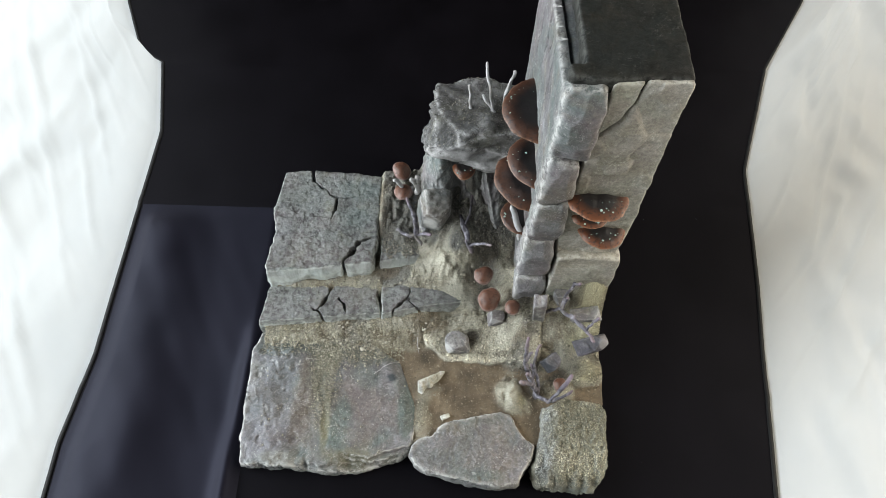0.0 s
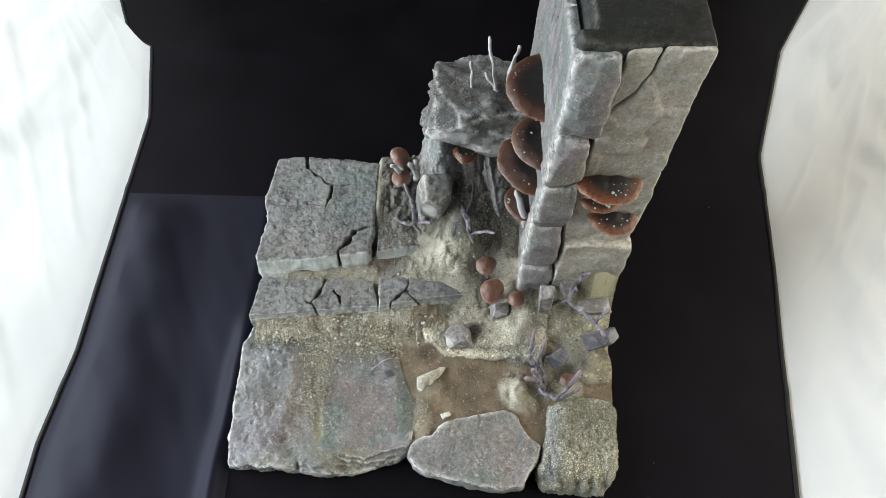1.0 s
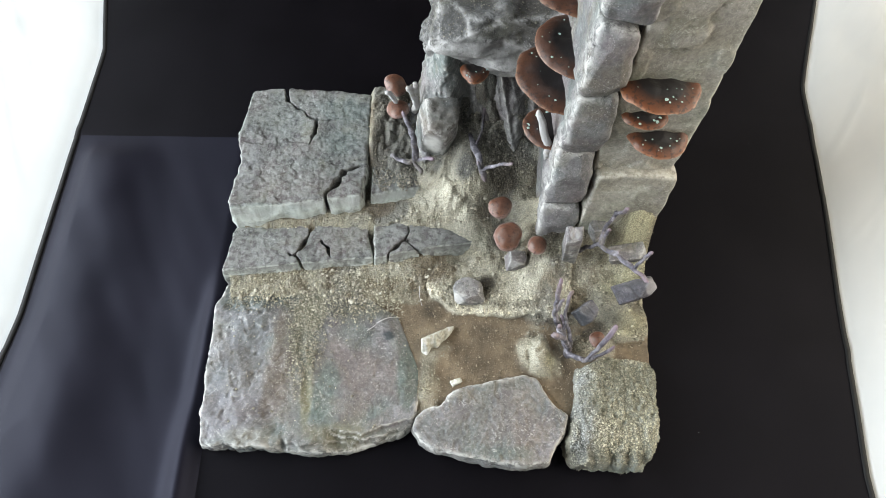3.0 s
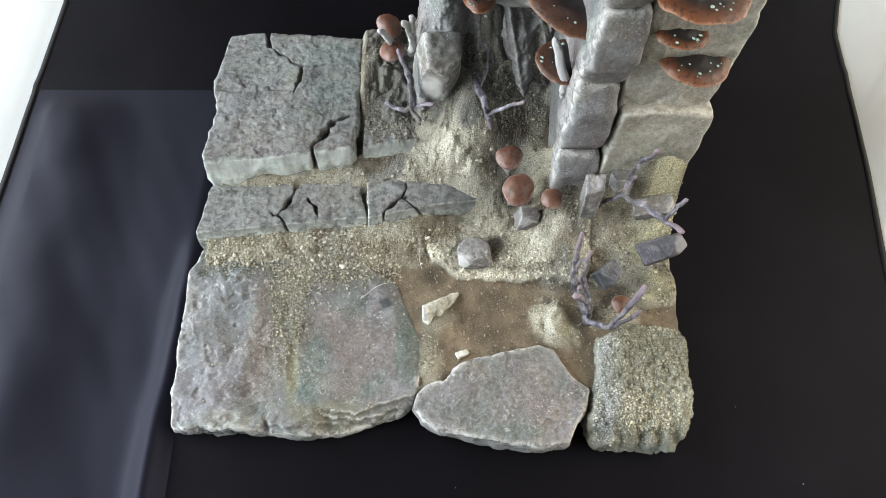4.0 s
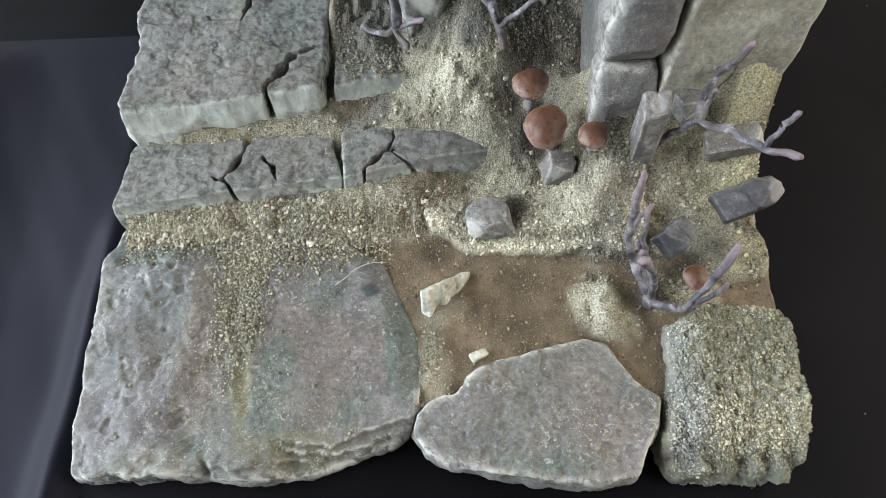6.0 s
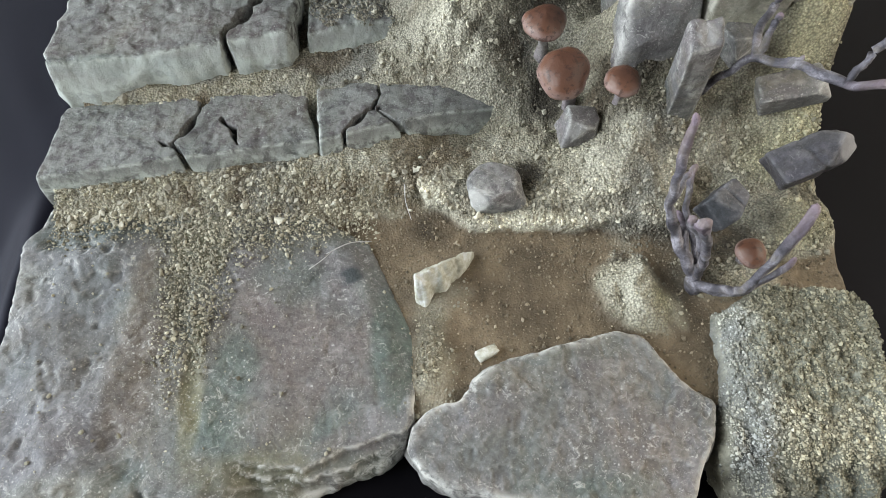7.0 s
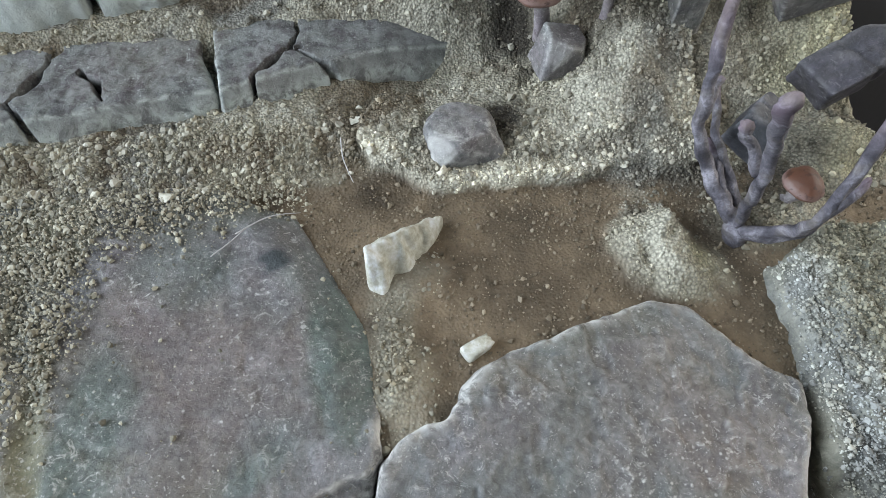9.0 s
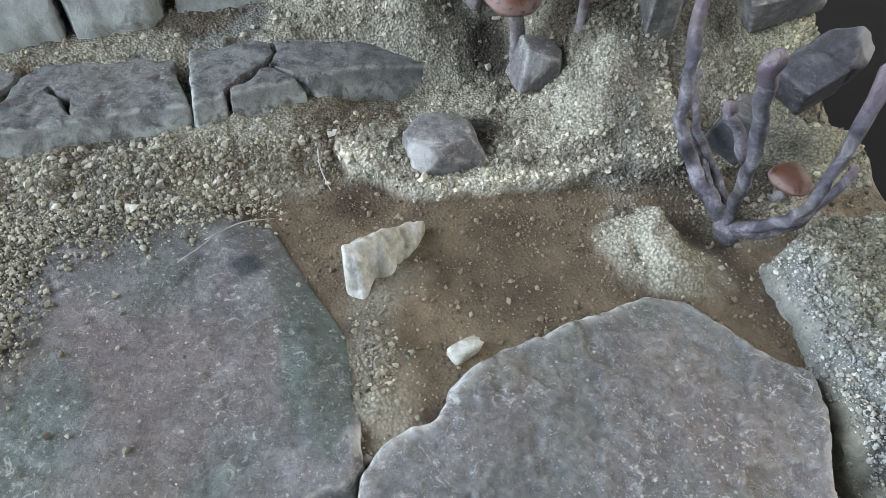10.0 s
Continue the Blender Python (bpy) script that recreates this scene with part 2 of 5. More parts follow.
def ground_paint():
    """Sand, mud and powder: the zones come from the painted attribute, the grain from noise."""
    k = Nodes("sand_ground")
    zone = k.attr("zone", "Color")
    wet = k.attr("wet")
    grain = k.ramp(k.cells(1100, 1.0), (0.0, 1.15), (0.45, 0.74), (0.8, 0.42))
    fine = k.ramp(k.noise(110, 9, 0.75, 0.4), (0.34, 0.70), (0.66, 1.30))
    col = k.mix(1.0, zone, k.mix(wet, grain, fine), "MULTIPLY")
    col = k.mix(k.math("MULTIPLY", k.ramp(k.noise(700, 5, 0.7), (0.62, 0.0), (0.70, 1.0)), k.math("SUBTRACT", 0.40, k.math("MULTIPLY", wet, 0.22))), col, (0.46, 0.42, 0.33))
    col = k.mix(k.math("MULTIPLY", k.ramp(k.noise(90, 6, 0.65, 0.8), (0.55, 0.0), (0.72, 1.0)), 0.30), col, (0.20, 0.15, 0.10))
    h = k.math("ADD", k.math("MULTIPLY", k.cells(1100), -0.8), k.noise(600, 7, 0.7))
    rough = k.mix(wet, (0.9, 0.9, 0.9), k.ramp(k.noise(160, 4, 0.6), (0.35, 0.45), (0.65, 0.75)))
    strength = k.math("SUBTRACT", 1.0, k.math("MULTIPLY", wet, 0.55))
    n = k.node("ShaderNodeBump", Height=h, Strength=strength, Distance=0.0011).outputs[0]
    return k.done(col, rough, n, 0.28)


def grain_paint():
    k = Nodes("sand_grains")
    r = k.t.nodes.new("ShaderNodeNewGeometry").outputs["Random Per Island"]
    tone = k.ramp(r, (0.0, 0.34), (0.35, 0.74), (0.80, 1.04), (1.0, 1.45))
    col = k.mix(1.0, k.attr("zone", "Color"), tone, "MULTIPLY")
    col = k.mix(0.25, col, k.ramp(r, (0.0, (0.09, 0.076, 0.055)), (1.0, (0.42, 0.385, 0.30))))
    return k.done(col, 0.85, k.bump(k.noise(2500, 3), 0.3, 0.0003), 0.25)


def pebble_paint():
    k = Nodes("pebble")
    r = k.t.nodes.new("ShaderNodeObjectInfo").outputs["Random"]
    col = k.ramp(r, (0.0, (0.20, 0.185, 0.15)), (0.5, (0.36, 0.34, 0.275)), (1.0, (0.56, 0.54, 0.46)))
    col = k.mix(k.ramp(k.noise(900, 4), (0.4, 0.0), (0.7, 0.4)), col, (0.20, 0.17, 0.12))
    return k.done(col, 0.8, k.bump(k.noise(1500, 4), 0.4, 0.0004), 0.3)


PEBBLE = pebble_paint()
SAND = ground_paint()
GRAIN = grain_paint()


def twig_paint(name="painted_twig", lift=0.0):
    k = Nodes(name)
    col = k.ramp(k.noise(160, 6, 0.6, 0.6), (0.34, (0.035, 0.033, 0.042)), (0.50, (0.130, 0.122, 0.144)), (0.66, (0.33, 0.315, 0.355)))
    col = k.mix(k.math("MULTIPLY", k.ramp(k.noise(900, 6, 0.7, 1.5), (0.46, 0.0), (0.60, 1.0)), 0.5), col, (0.055, 0.050, 0.058))
    col = k.mix(k.attr("tip"), col, (0.30, 0.215, 0.265))
    col = k.mix(lift, col, (0.50, 0.49, 0.48))
    col = k.mix(k.math("MULTIPLY", k.ramp(k.noise(70, 5, 0.6, 0.8), (0.50, 0.0), (0.66, 1.0)), 0.5), col, (0.17, 0.145, 0.10))
    h = k.noise(420, 7, 0.7, 1.0)
    return k.done(col, 0.58, k.bump(h, 0.9, 0.0012), 0.35)


def fungus_paint(name, dark, orange, pale, low=0.58, high=0.92):
    """tone: 0 at the dark heart, 1 at the rim."""
    k = Nodes(name)
    t = k.math("ADD", k.attr("tone"), k.math("MULTIPLY", k.math("SUBTRACT", k.noise(190, 5, 0.6), 0.5), 0.22))
    col = k.ramp(t, (low, dark), (high, orange), (1.0, pale))
    col = k.mix(k.math("MULTIPLY", k.ramp(k.noise(420, 4, 0.6), (0.53, 0.0), (0.62, 1.0)), 0.65), col, dark)
    return k.done(col, 0.42, k.bump(k.noise(420, 5, 0.6), 0.35, 0.0008), 0.45)


TWIG = twig_paint()
TWIG_PALE = twig_paint("pale_twig", 0.8)
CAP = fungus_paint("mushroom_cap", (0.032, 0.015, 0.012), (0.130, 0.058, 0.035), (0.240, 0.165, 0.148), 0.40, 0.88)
# one fungus paint twice: darker for west brackets, brighter for the better lit front
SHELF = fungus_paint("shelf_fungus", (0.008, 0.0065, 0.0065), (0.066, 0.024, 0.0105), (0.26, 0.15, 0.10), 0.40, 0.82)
SHELF_FRONT = fungus_paint("lit_shelf_fungus", (0.010, 0.008, 0.0075), (0.135, 0.043, 0.015), (0.28, 0.14, 0.08), 0.46, 0.90)
STEM = painted_stone("mushroom_stem", (0.10, 0.08, 0.09), (0.20, 0.17, 0.18), (0.34, 0.30, 0.31), (0.17, 0.13, 0.17), (0.16, 0.14, 0.15))
_k = Nodes("spot_paint")
SPOT = _k.done(_k.ramp(_k.noise(800, 3), (0.3, (0.20, 0.30, 0.28)), (0.7, (0.40, 0.52, 0.48))), 0.7)
_k = Nodes("white_chalk_stone")
CHALK = _k.done(_k.ramp(_k.noise(220, 6, 0.65), (0.3, (0.24, 0.225, 0.18)), (0.50, (0.46, 0.45, 0.38)), (0.66, (0.66, 0.67, 0.68))), 0.85, _k.bump(_k.noise(700, 6, 0.65), 0.7, 0.001), 0.25)


def weave(k):
    return k.node("ShaderNodeTexWave", Vector=k.co, Scale=900.0, Distortion=1.0).outputs[0]


_k = Nodes("black_cloth")
WEAVE = weave(_k)
CLOTH = _k.done(_k.ramp(_k.noise(14, 5, 0.6), (0.3, (0.0018, 0.0015, 0.0019)), (0.7, (0.0034, 0.0029, 0.0038))), 0.46, _k.bump(_k.math("ADD", WEAVE, _k.noise(1600, 3)), 0.05, 0.0003), 0.075)
_k.bsdf.inputs["Specular Tint"].default_value = (0.84, 0.83, 1.0, 1)
# the black cloth's bluish reflection of the west wall, held in colour and tint
_k = Nodes("cloth_sheen")
CLOTH_SHEEN = _k.done(_k.ramp(_k.noise(14, 5, 0.6), (0.3, (0.0030, 0.0027, 0.0046)), (0.7, (0.0060, 0.0052, 0.0086))), 0.55, _k.bump(_k.math("ADD", weave(_k), _k.noise(1600, 3)), 0.05, 0.0003), 0.18)
_k.bsdf.inputs["Specular Tint"].default_value = (0.66, 0.70, 1.0, 1)
_k = Nodes("cloth_hem")
HEM = _k.done((0.006, 0.006, 0.006), 0.8, _k.bump(_k.noise(900, 3), 0.3, 0.0005))


def tent_cloth():
    """White translucent nylon: bright from the lamps behind it."""
    k = Nodes("tent_cloth")
    col = k.ramp(k.noise(9, 4, 0.6), (0.3, (0.60, 0.62, 0.63)), (0.7, (0.66, 0.67, 0.67)))
    n = k.bump(k.math("ADD", k.noise(5, 2, 0.4, 0.6), k.math("MULTIPLY", k.noise(900, 2, 0.5), 0.004)), 0.25, 0.03)
    k.done(col, 0.8, n, 0.2)
    tr = k.node("ShaderNodeBsdfTranslucent", Color=k.mix(1.0, col, (0.80, 0.80, 0.79), "MULTIPLY"), Normal=n)
    mixer = k.t.nodes.new("ShaderNodeMixShader")
    mixer.inputs[0].default_value = 0.5
    k.t.links.new(k.bsdf.outputs[0], mixer.inputs[1])
    k.t.links.new(tr.outputs[0], mixer.inputs[2])
    k.t.links.new(mixer.outputs[0], k.t.nodes["Material Output"].inputs["Surface"])
    return k.mat


TENT = tent_cloth()


# ---- the photo tent ----
def west_edge(y):
    return np.interp(y, [-0.6, -0.03, 0.015, 0.096, 0.257, 0.363, 0.470, 0.490, 0.575, 1.0], [-0.30, -0.312, -0.3136, -0.3056, -0.3077, -0.3094, -0.334, -0.366, -0.404, -0.45])


def east_edge(y):
    return np.interp(y, [-0.6, -0.0155, 0.0624, 0.188, 0.329, 0.487, 0.615, 1.0], [0.28, 0.3017, 0.3132, 0.332, 0.349, 0.4086, 0.489, 0.56])


def tent():
    # black cloth on the floor, rising gently on the west side and sweeping up at the back
    xs, ys = np.linspace(0, 1, 190), np.linspace(-0.55, 0.98, 190)
    X, Y = np.meshgrid(xs, ys, indexing="ij")
    west, east = west_edge(Y), east_edge(Y)
    x = west + (east - west) * X
    p = flat(x.ravel(), Y.ravel())
    z = 0.0 * x
    z = z + 0.0012 * step(np.abs(x), 0.19, 0.26) * (1 + fbm(p, 0.12, 3, 9).reshape(x.shape))
    for cy in (0.068, 0.275, 0.47):
        z = z + 0.0011 * np.exp(-((Y - cy - 0.02 * x) / 0.006) ** 2) * step(np.abs(x), 0.12, 0.2)
    yy = np.where(Y > 0.66, 0.66 + 0.16 * np.sin(np.clip((Y - 0.66) / 0.16, 0, 1.4)), Y)
    z = z + np.where(Y > 0.66, np.maximum(0, Y - 0.66) ** 2 * 5.0, 0)
    v = np.stack([x.ravel(), yy.ravel(), z.ravel() - 0.0006], 1)
    n = 190
    faces = [(i * n + j, (i + 1) * n + j, (i + 1) * n + j + 1, i * n + j + 1) for i in range(n - 1) for j in range(n - 1)]
    cloth = mesh_of("backdrop", v, faces, CLOTH)
    tagged(cloth, "black cloth laid over the photo tent floor with soft folds", "backdrop", kind="structure")
    # an added layer over the west folds: the same cloth's sheen, coloured bluish
    X2, Y2 = np.meshgrid(np.linspace(0, 1, 90), np.linspace(-0.55, 0.262, 160), indexing="ij")
    w2 = west_edge(Y2) + 0.004
    x2 = w2 + (-0.150 - w2) * X2
    p2 = flat(x2.ravel(), Y2.ravel())
    fold = fbm(np.stack([p2[:, 0] + 0.45 * p2[:, 1], p2[:, 1] * 0.3, p2[:, 2]], 1), 0.06, 3, 3).reshape(x2.shape)
    dents = fbm(p2, 0.11, 3, 6).reshape(x2.shape)
    hem_fold = (0.0075 + 0.003 * dents) * np.exp(-((X2 - 0.26 - 0.05 * np.sin(Y2 * 16)) / 0.22) ** 2)
    edge_fold = (0.0075 + 0.002 * fold) * np.exp(-((X2 - 0.935 + 0.02 * step(0.10 - Y2, 0, 0.12)) / 0.060) ** 2) * step(0.150 - Y2, 0.0, 0.06)
    z2 = 0.0026 - 0.0045 * step(X2, 0.90, 1.0) + (hem_fold + edge_fold + 0.0016 * fold) * step(X2, 0.0, 0.12) * step(0.262 - Y2, 0.0, 0.030) * (1 - step(X2, 0.955, 1.0))
    v2 = np.stack([x2.ravel(), Y2.ravel(), z2.ravel()], 1)
    f2 = [(i * 160 + j, (i + 1) * 160 + j, (i + 1) * 160 + j + 1, i * 160 + j + 1) for i in range(89) for j in range(159)]
    tagged(mesh_of("backdrop_overlay", v2, f2, CLOTH_SHEEN), "added bluish layer for the sheen on the black cloth's folds", "backdrop", kind="structure")
    for row in (0, n - 1):
        pts = [Vector(v[row * n + j]) for j in range(n)]
        side = -1 if row == 0 else 1
        hv, hf = [], []
        for j, q in enumerate(pts):
            for dx, dz in ((-0.001, 0.0005), (0.0025, 0.0008), (0.0025, -0.0006), (-0.001, -0.0006)):
                hv.append((q.x + side * dx, q.y, q.z + dz))
            if j:
                a, b = 4 * (j - 1), 4 * j
                hf += [(a + k, a + (k + 1) % 4, b + (k + 1) % 4, b + k) for k in range(4)]
        mesh_of("hem", hv, hf, HEM, cloth, "stitched black hem")
    # white side walls and roof
    for name, sx in (("wall_west", -1), ("wall_east", 1)):
        us, vs = np.linspace(-0.6, 1.0, 460), np.linspace(-0.01, 0.85, 200)
        U, V = np.meshgrid(us, vs, indexing="ij")
        bow = (np.abs(west_edge(U)) if sx < 0 else east_edge(U)) + 0.004 + 0.10 * np.clip(V, 0, 1) ** 0.6
        q = np.stack([U.ravel(), V.ravel(), 0 * U.ravel()], 1)
        bow = bow + (0.006 if sx < 0 else 0.008) * fbm(np.stack([q[:, 0] * 0.4, q[:, 1] + 0.3 * q[:, 0], q[:, 2]], 1), 0.07, 4, 4 + sx).reshape(U.shape) * step(V, 0, 0.1)
        bow = bow + 0.0035 * np.abs(fbm(np.stack([0.3 * q[:, 0], q[:, 1] + 0.35 * q[:, 0], q[:, 2]], 1), 0.035, 3, 24 + sx)).reshape(U.shape) * step(V, 0, 0.08)
        rng = np.random.RandomState(31 + sx)
        for _ in range(26):
            u0, lean, wide, tall = rng.uniform(-0.25, 0.55), rng.uniform(0.5, 1.5), rng.uniform(0.003, 0.008), rng.uniform(0.06, 0.22)
            v0 = rng.uniform(0.0, 0.10)
            along = np.clip((V - v0) / tall, 0, 1)
            bow = bow + rng.uniform(0.0012, 0.0034) * np.exp(-((U - u0 - lean * V) / wide) ** 2) * np.sin(math.pi * along)
        w = np.stack([sx * bow.ravel(), U.ravel(), V.ravel()], 1)
        nn = len(vs)
        f = [(i * nn + j, (i + 1) * nn + j, (i + 1) * nn + j + 1, i * nn + j + 1) for i in range(len(us) - 1) for j in range(nn - 1)]
        ob = mesh_of(name, w, f, TENT)
        ob.visible_shadow = False
        tagged(ob, "white translucent nylon side wall of a photo tent", "tent wall", kind="structure")
    bm = bmesh.new()
    bmesh.ops.create_cube(bm, size=1, matrix=Matrix.Translation((0, 0.25, -0.012)) @ Matrix.Diagonal((1.1, 1.7, 0.02, 1)))
    me = bpy.data.meshes.new("floor")
    bm.to_mesh(me)
    bm.free()
    me.materials.append(TENT)
    tagged(new("floor", me), "white nylon floor of the photo tent", "tent floor", kind="structure")


tent()


# ---- the ground of the diorama ----
CRUST = np.array([(0.000, 0.128), (0.000, 0.113), (0.006, 0.104), (0.022, 0.0965), (0.045, 0.0935), (0.065, 0.0925), (0.080, 0.097), (0.098, 0.090), (0.106, 0.098), (0.105, 0.135), (0.050, 0.142), (0.012, 0.136)])


def crust(x, y):
    """Distance inside (above 0) or outside the crusted sand that lies over the mud."""
    d, _, _, inside = near(x, y, dense(CRUST, 0.004), True)
    return np.where(inside, d, -d) + 0.0022 * fbm(flat(x, y), 0.010, 3, 21)


def ground_height(x, y):
    p = flat(x, y)
    h = np.full_like(x, 0.0120)
    # crusted sand behind the mud
    c = crust(x, y)
    h = h + 0.0040 * step(c, -0.0012, 0.0014) + 0.0022 * step(c, 0.002, 0.014)
    h = h + 0.0065 * step(y, 0.098, 0.122) * (1 - step(x, -0.01, 0.03))
    h = h + 0.003 * bump_at(x, y, 0.075, 0.118, 0.035, 0.022)
    h = h + 0.0030 * bump_at(x, y, 0.000, 0.040, 0.014, 0.034) + 0.0020 * bump_at(x, y, 0.007, 0.070, 0.018, 0.018)
    # sand strip before the lower step, and the ledge behind it
    h = h + 0.0040 * step(y, 0.128, 0.142) * step(x, 0.02, 0.05) * (1 - step(x, 0.06, 0.09))
    h = h + step(y, 0.152, 0.166) * 0.0098 * (1 - step(x, 0.03, 0.06))
    # slope up to the rock face
    wx = step(x + 0.007 * fbm(p, 0.022, 3, 83), -0.012, 0.028) * (1 - step(x, 0.084, 0.092))
    lift = np.interp(y, [0.145, 0.160, 0.172, 0.188, 0.205, 0.230, 0.252, 0.275], [0.0, 0.007, 0.017, 0.030, 0.043, 0.060, 0.086, 0.094])
    h = h + lift * wx + 0.020 * step(y, 0.17, 0.25) * (1 - wx) * (1 - step(x, 0.06, 0.085)) * step(x, -0.055, -0.045)
    h = h + (0.003 + 0.0045 * fbm(p, 0.014, 4, 81)) * bump_at(x, y, 0.020, 0.182, 0.030, 0.034)
    h = h + 0.006 * bump_at(x, y, 0.032, 0.158, 0.020, 0.012)
    # east side: a bank of sand rising to the foot of the pillar, with mounds
    we = step(x, 0.058, 0.092)
    h = h + we * np.interp(y, [0.080, 0.100, 0.115, 0.130, 0.146, 0.160], [0.0, 0.005, 0.012, 0.025, 0.043, 0.047]) * (1 - step(y, 0.165, 0.185) * (1 - step(x, 0.084, 0.092)))
    h = h + 0.013 * step(y, 0.122, 0.144) * step(x + 0.003 * fbm(p, 0.012, 2, 87), 0.124, 0.138) * (1 - step(y, 0.160, 0.175))
    h = h + 0.008 * bump_at(x, y, 0.150, 0.122, 0.022, 0.014)
    h = h + 0.012 * bump_at(x, y, 0.146, 0.148, 0.020, 0.012) - 0.005 * bump_at(x, y, 0.118, 0.104, 0.012, 0.012)
    h = h + 0.010 * bump_at(x, y, 0.146, 0.088, 0.026, 0.018)
    h = h + 0.006 * bump_at(x, y, 0.118, 0.072, 0.03, 0.018)
    h = h + (0.0066 + 0.0026 * fbm(p, 0.009, 3, 85)) * bump_at(x + 0.003 * fbm(p, 0.010, 2, 86), y + 0.002 * fbm(p, 0.009, 2, 88), 0.0775, 0.0650, 0.0180, 0.0190, 1.3) + 0.0035 * bump_at(x, y, 0.0870, 0.0560, 0.0150, 0.0130)
    h = h - 0.002 * bump_at(x, y, 0.147, 0.070, 0.02, 0.008)
    crag = step(y, 0.185, 0.235) * step(x, -0.05, -0.03) * (1 - step(x, 0.085, 0.10))
    h = h + crag * (0.012 * np.abs(fbm(np.stack([x, 0.75 * y, 0 * x], 1), 0.026, 4, 14)) - 0.004 + 0.0035 * np.abs(fbm(p, 0.0075, 3, 15)))
    rough = step(h, 0.0125, 0.016)
    h = h + (0.0011 * fbm(p, 0.010, 4, 2) + 0.00055 * fbm(p, 0.0026, 3, 5)) * rough + 0.00018 * fbm(p, 0.006, 3, 8)
    return h


GROUND = [(-0.145, 0.022), (-0.147, 0.110), (-0.141, 0.162), (-0.143, 0.276), (0.0, 0.284), (0.150, 0.286), (0.158, 0.20), (0.160, 0.15), (0.157, 0.118), (0.160, 0.098),
          (0.161, 0.060), (0.155, 0.040), (0.120, 0.024), (0.102, 0.022), (0.085, 0.016), (0.02, 0.012), (-0.01, 0.020), (-0.06, 0.012)]


def zone_of(x, y, z):
    p = flat(x, y)
    mud = np.array([0.131, 0.102, 0.069])
    sand = np.array([0.42, 0.39, 0.30])
    brown = np.array([0.165, 0.125, 0.082])
    pale = np.array([0.47, 0.445, 0.36])
    grey = np.array([0.255, 0.25, 0.225])
    # the sand's own yellow, with warm east light on the bank painted in
    yellow = np.array([0.66, 0.62, 0.42])
    # dark grit and wash, with shade painted in around rocks, mushrooms and stump
    wash_shade = np.array([0.062, 0.054, 0.042])
    wet = 1 - step(z + 0.0004 * fbm(p, 0.005, 3, 39), 0.0124, 0.0150)
    col = np.tile(sand, (len(x), 1))

    def lay(c, k):
        k = np.clip(k, 0, 1)[:, None]
        return col * (1 - k) + c * k

    n1, n2 = fbm(p, 0.03, 4, 31), fbm(p, 0.014, 4, 37)
    col = lay(grey, 0.85 * step(n1, -0.05, 0.45))
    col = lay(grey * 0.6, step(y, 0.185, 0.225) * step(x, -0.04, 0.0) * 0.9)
    col = lay(wash_shade * 1.7, 0.75 * step(fbm(p, 0.017, 4, 43), 0.10, 0.55) * (1 - (1 - step(x, 0.0, 0.05)) * 0.6))
    col = lay(brown, 0.7 * step(fbm(p, 0.020, 5, 53), 0.12, 0.6))
    col = lay(pale, 0.9 * step(n2, 0.10, 0.6))
    for cx, cy, rx, ry, c in ((0.016, 0.180, 0.016, 0.026, pale * 1.25), (0.026, 0.163, 0.012, 0.014, pale * 1.3), (0.028, 0.196, 0.012, 0.014, grey * 0.6), (0.034, 0.158, 0.022, 0.011, pale), (0.008, 0.110, 0.012, 0.016, pale), (0.006, 0.072, 0.009, 0.014, pale * 0.8), (0.040, 0.097, 0.04, 0.006, pale * 1.3), (0.060, 0.108, 0.030, 0.012, pale * 1.2),
                              (0.075, 0.120, 0.022, 0.016, pale * 1.25), (0.076, 0.063, 0.014, 0.016, pale * 1.35), (0.088, 0.060, 0.008, 0.010, yellow * 0.7), (0.145, 0.122, 0.026, 0.024, yellow), (0.146, 0.146, 0.020, 0.018, yellow), (0.112, 0.122, 0.018, 0.014, pale * 1.2), (0.098, 0.108, 0.014, 0.014, pale * 1.1),
                              (0.146, 0.088, 0.022, 0.014, yellow), (0.13, 0.095, 0.016, 0.02, pale), (0.045, 0.117, 0.014, 0.012, wash_shade), (0.098, 0.086, 0.018, 0.020, wash_shade), (0.118, 0.083, 0.018, 0.014, wash_shade),
                              (0.090, 0.146, 0.020, 0.012, wash_shade), (0.058, 0.155, 0.016, 0.018, wash_shade), (0.058, 0.195, 0.030, 0.026, wash_shade * 1.6), (-0.02, 0.235, 0.03, 0.03, wash_shade)):
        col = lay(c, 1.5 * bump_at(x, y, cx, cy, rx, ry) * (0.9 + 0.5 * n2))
    col = lay(wash_shade * 1.9, 0.5 * step(fbm(p, 0.011, 4, 47), 0.15, 0.6) * step(x, 0.05, 0.09) * step(y, 0.07, 0.085))
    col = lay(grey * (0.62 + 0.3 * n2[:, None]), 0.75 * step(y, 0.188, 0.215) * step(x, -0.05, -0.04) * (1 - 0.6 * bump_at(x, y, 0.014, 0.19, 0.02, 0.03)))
    cr = crust(x, y)
    col = lay(pale * 1.85, step(cr, -0.001, 0.001) * (1 - step(cr, 0.003, 0.010)) * (y < 0.118) * (0.75 + 0.5 * n2))
    wet = wet * (y < 0.112)
    col = lay(mud * (0.94 + 0.45 * n2[:, None]) * np.array([1, 0.98, 0.95]), wet)
    return col, wet


gv, gf, ge = relief(GROUND, lambda x, y, d: ground_height(x, y), 0.0008, 0.0, 0.001, 3, 0.0008, 5, 0.003)
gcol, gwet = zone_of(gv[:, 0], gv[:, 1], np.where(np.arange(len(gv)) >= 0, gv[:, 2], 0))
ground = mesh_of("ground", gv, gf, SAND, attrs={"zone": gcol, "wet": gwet})
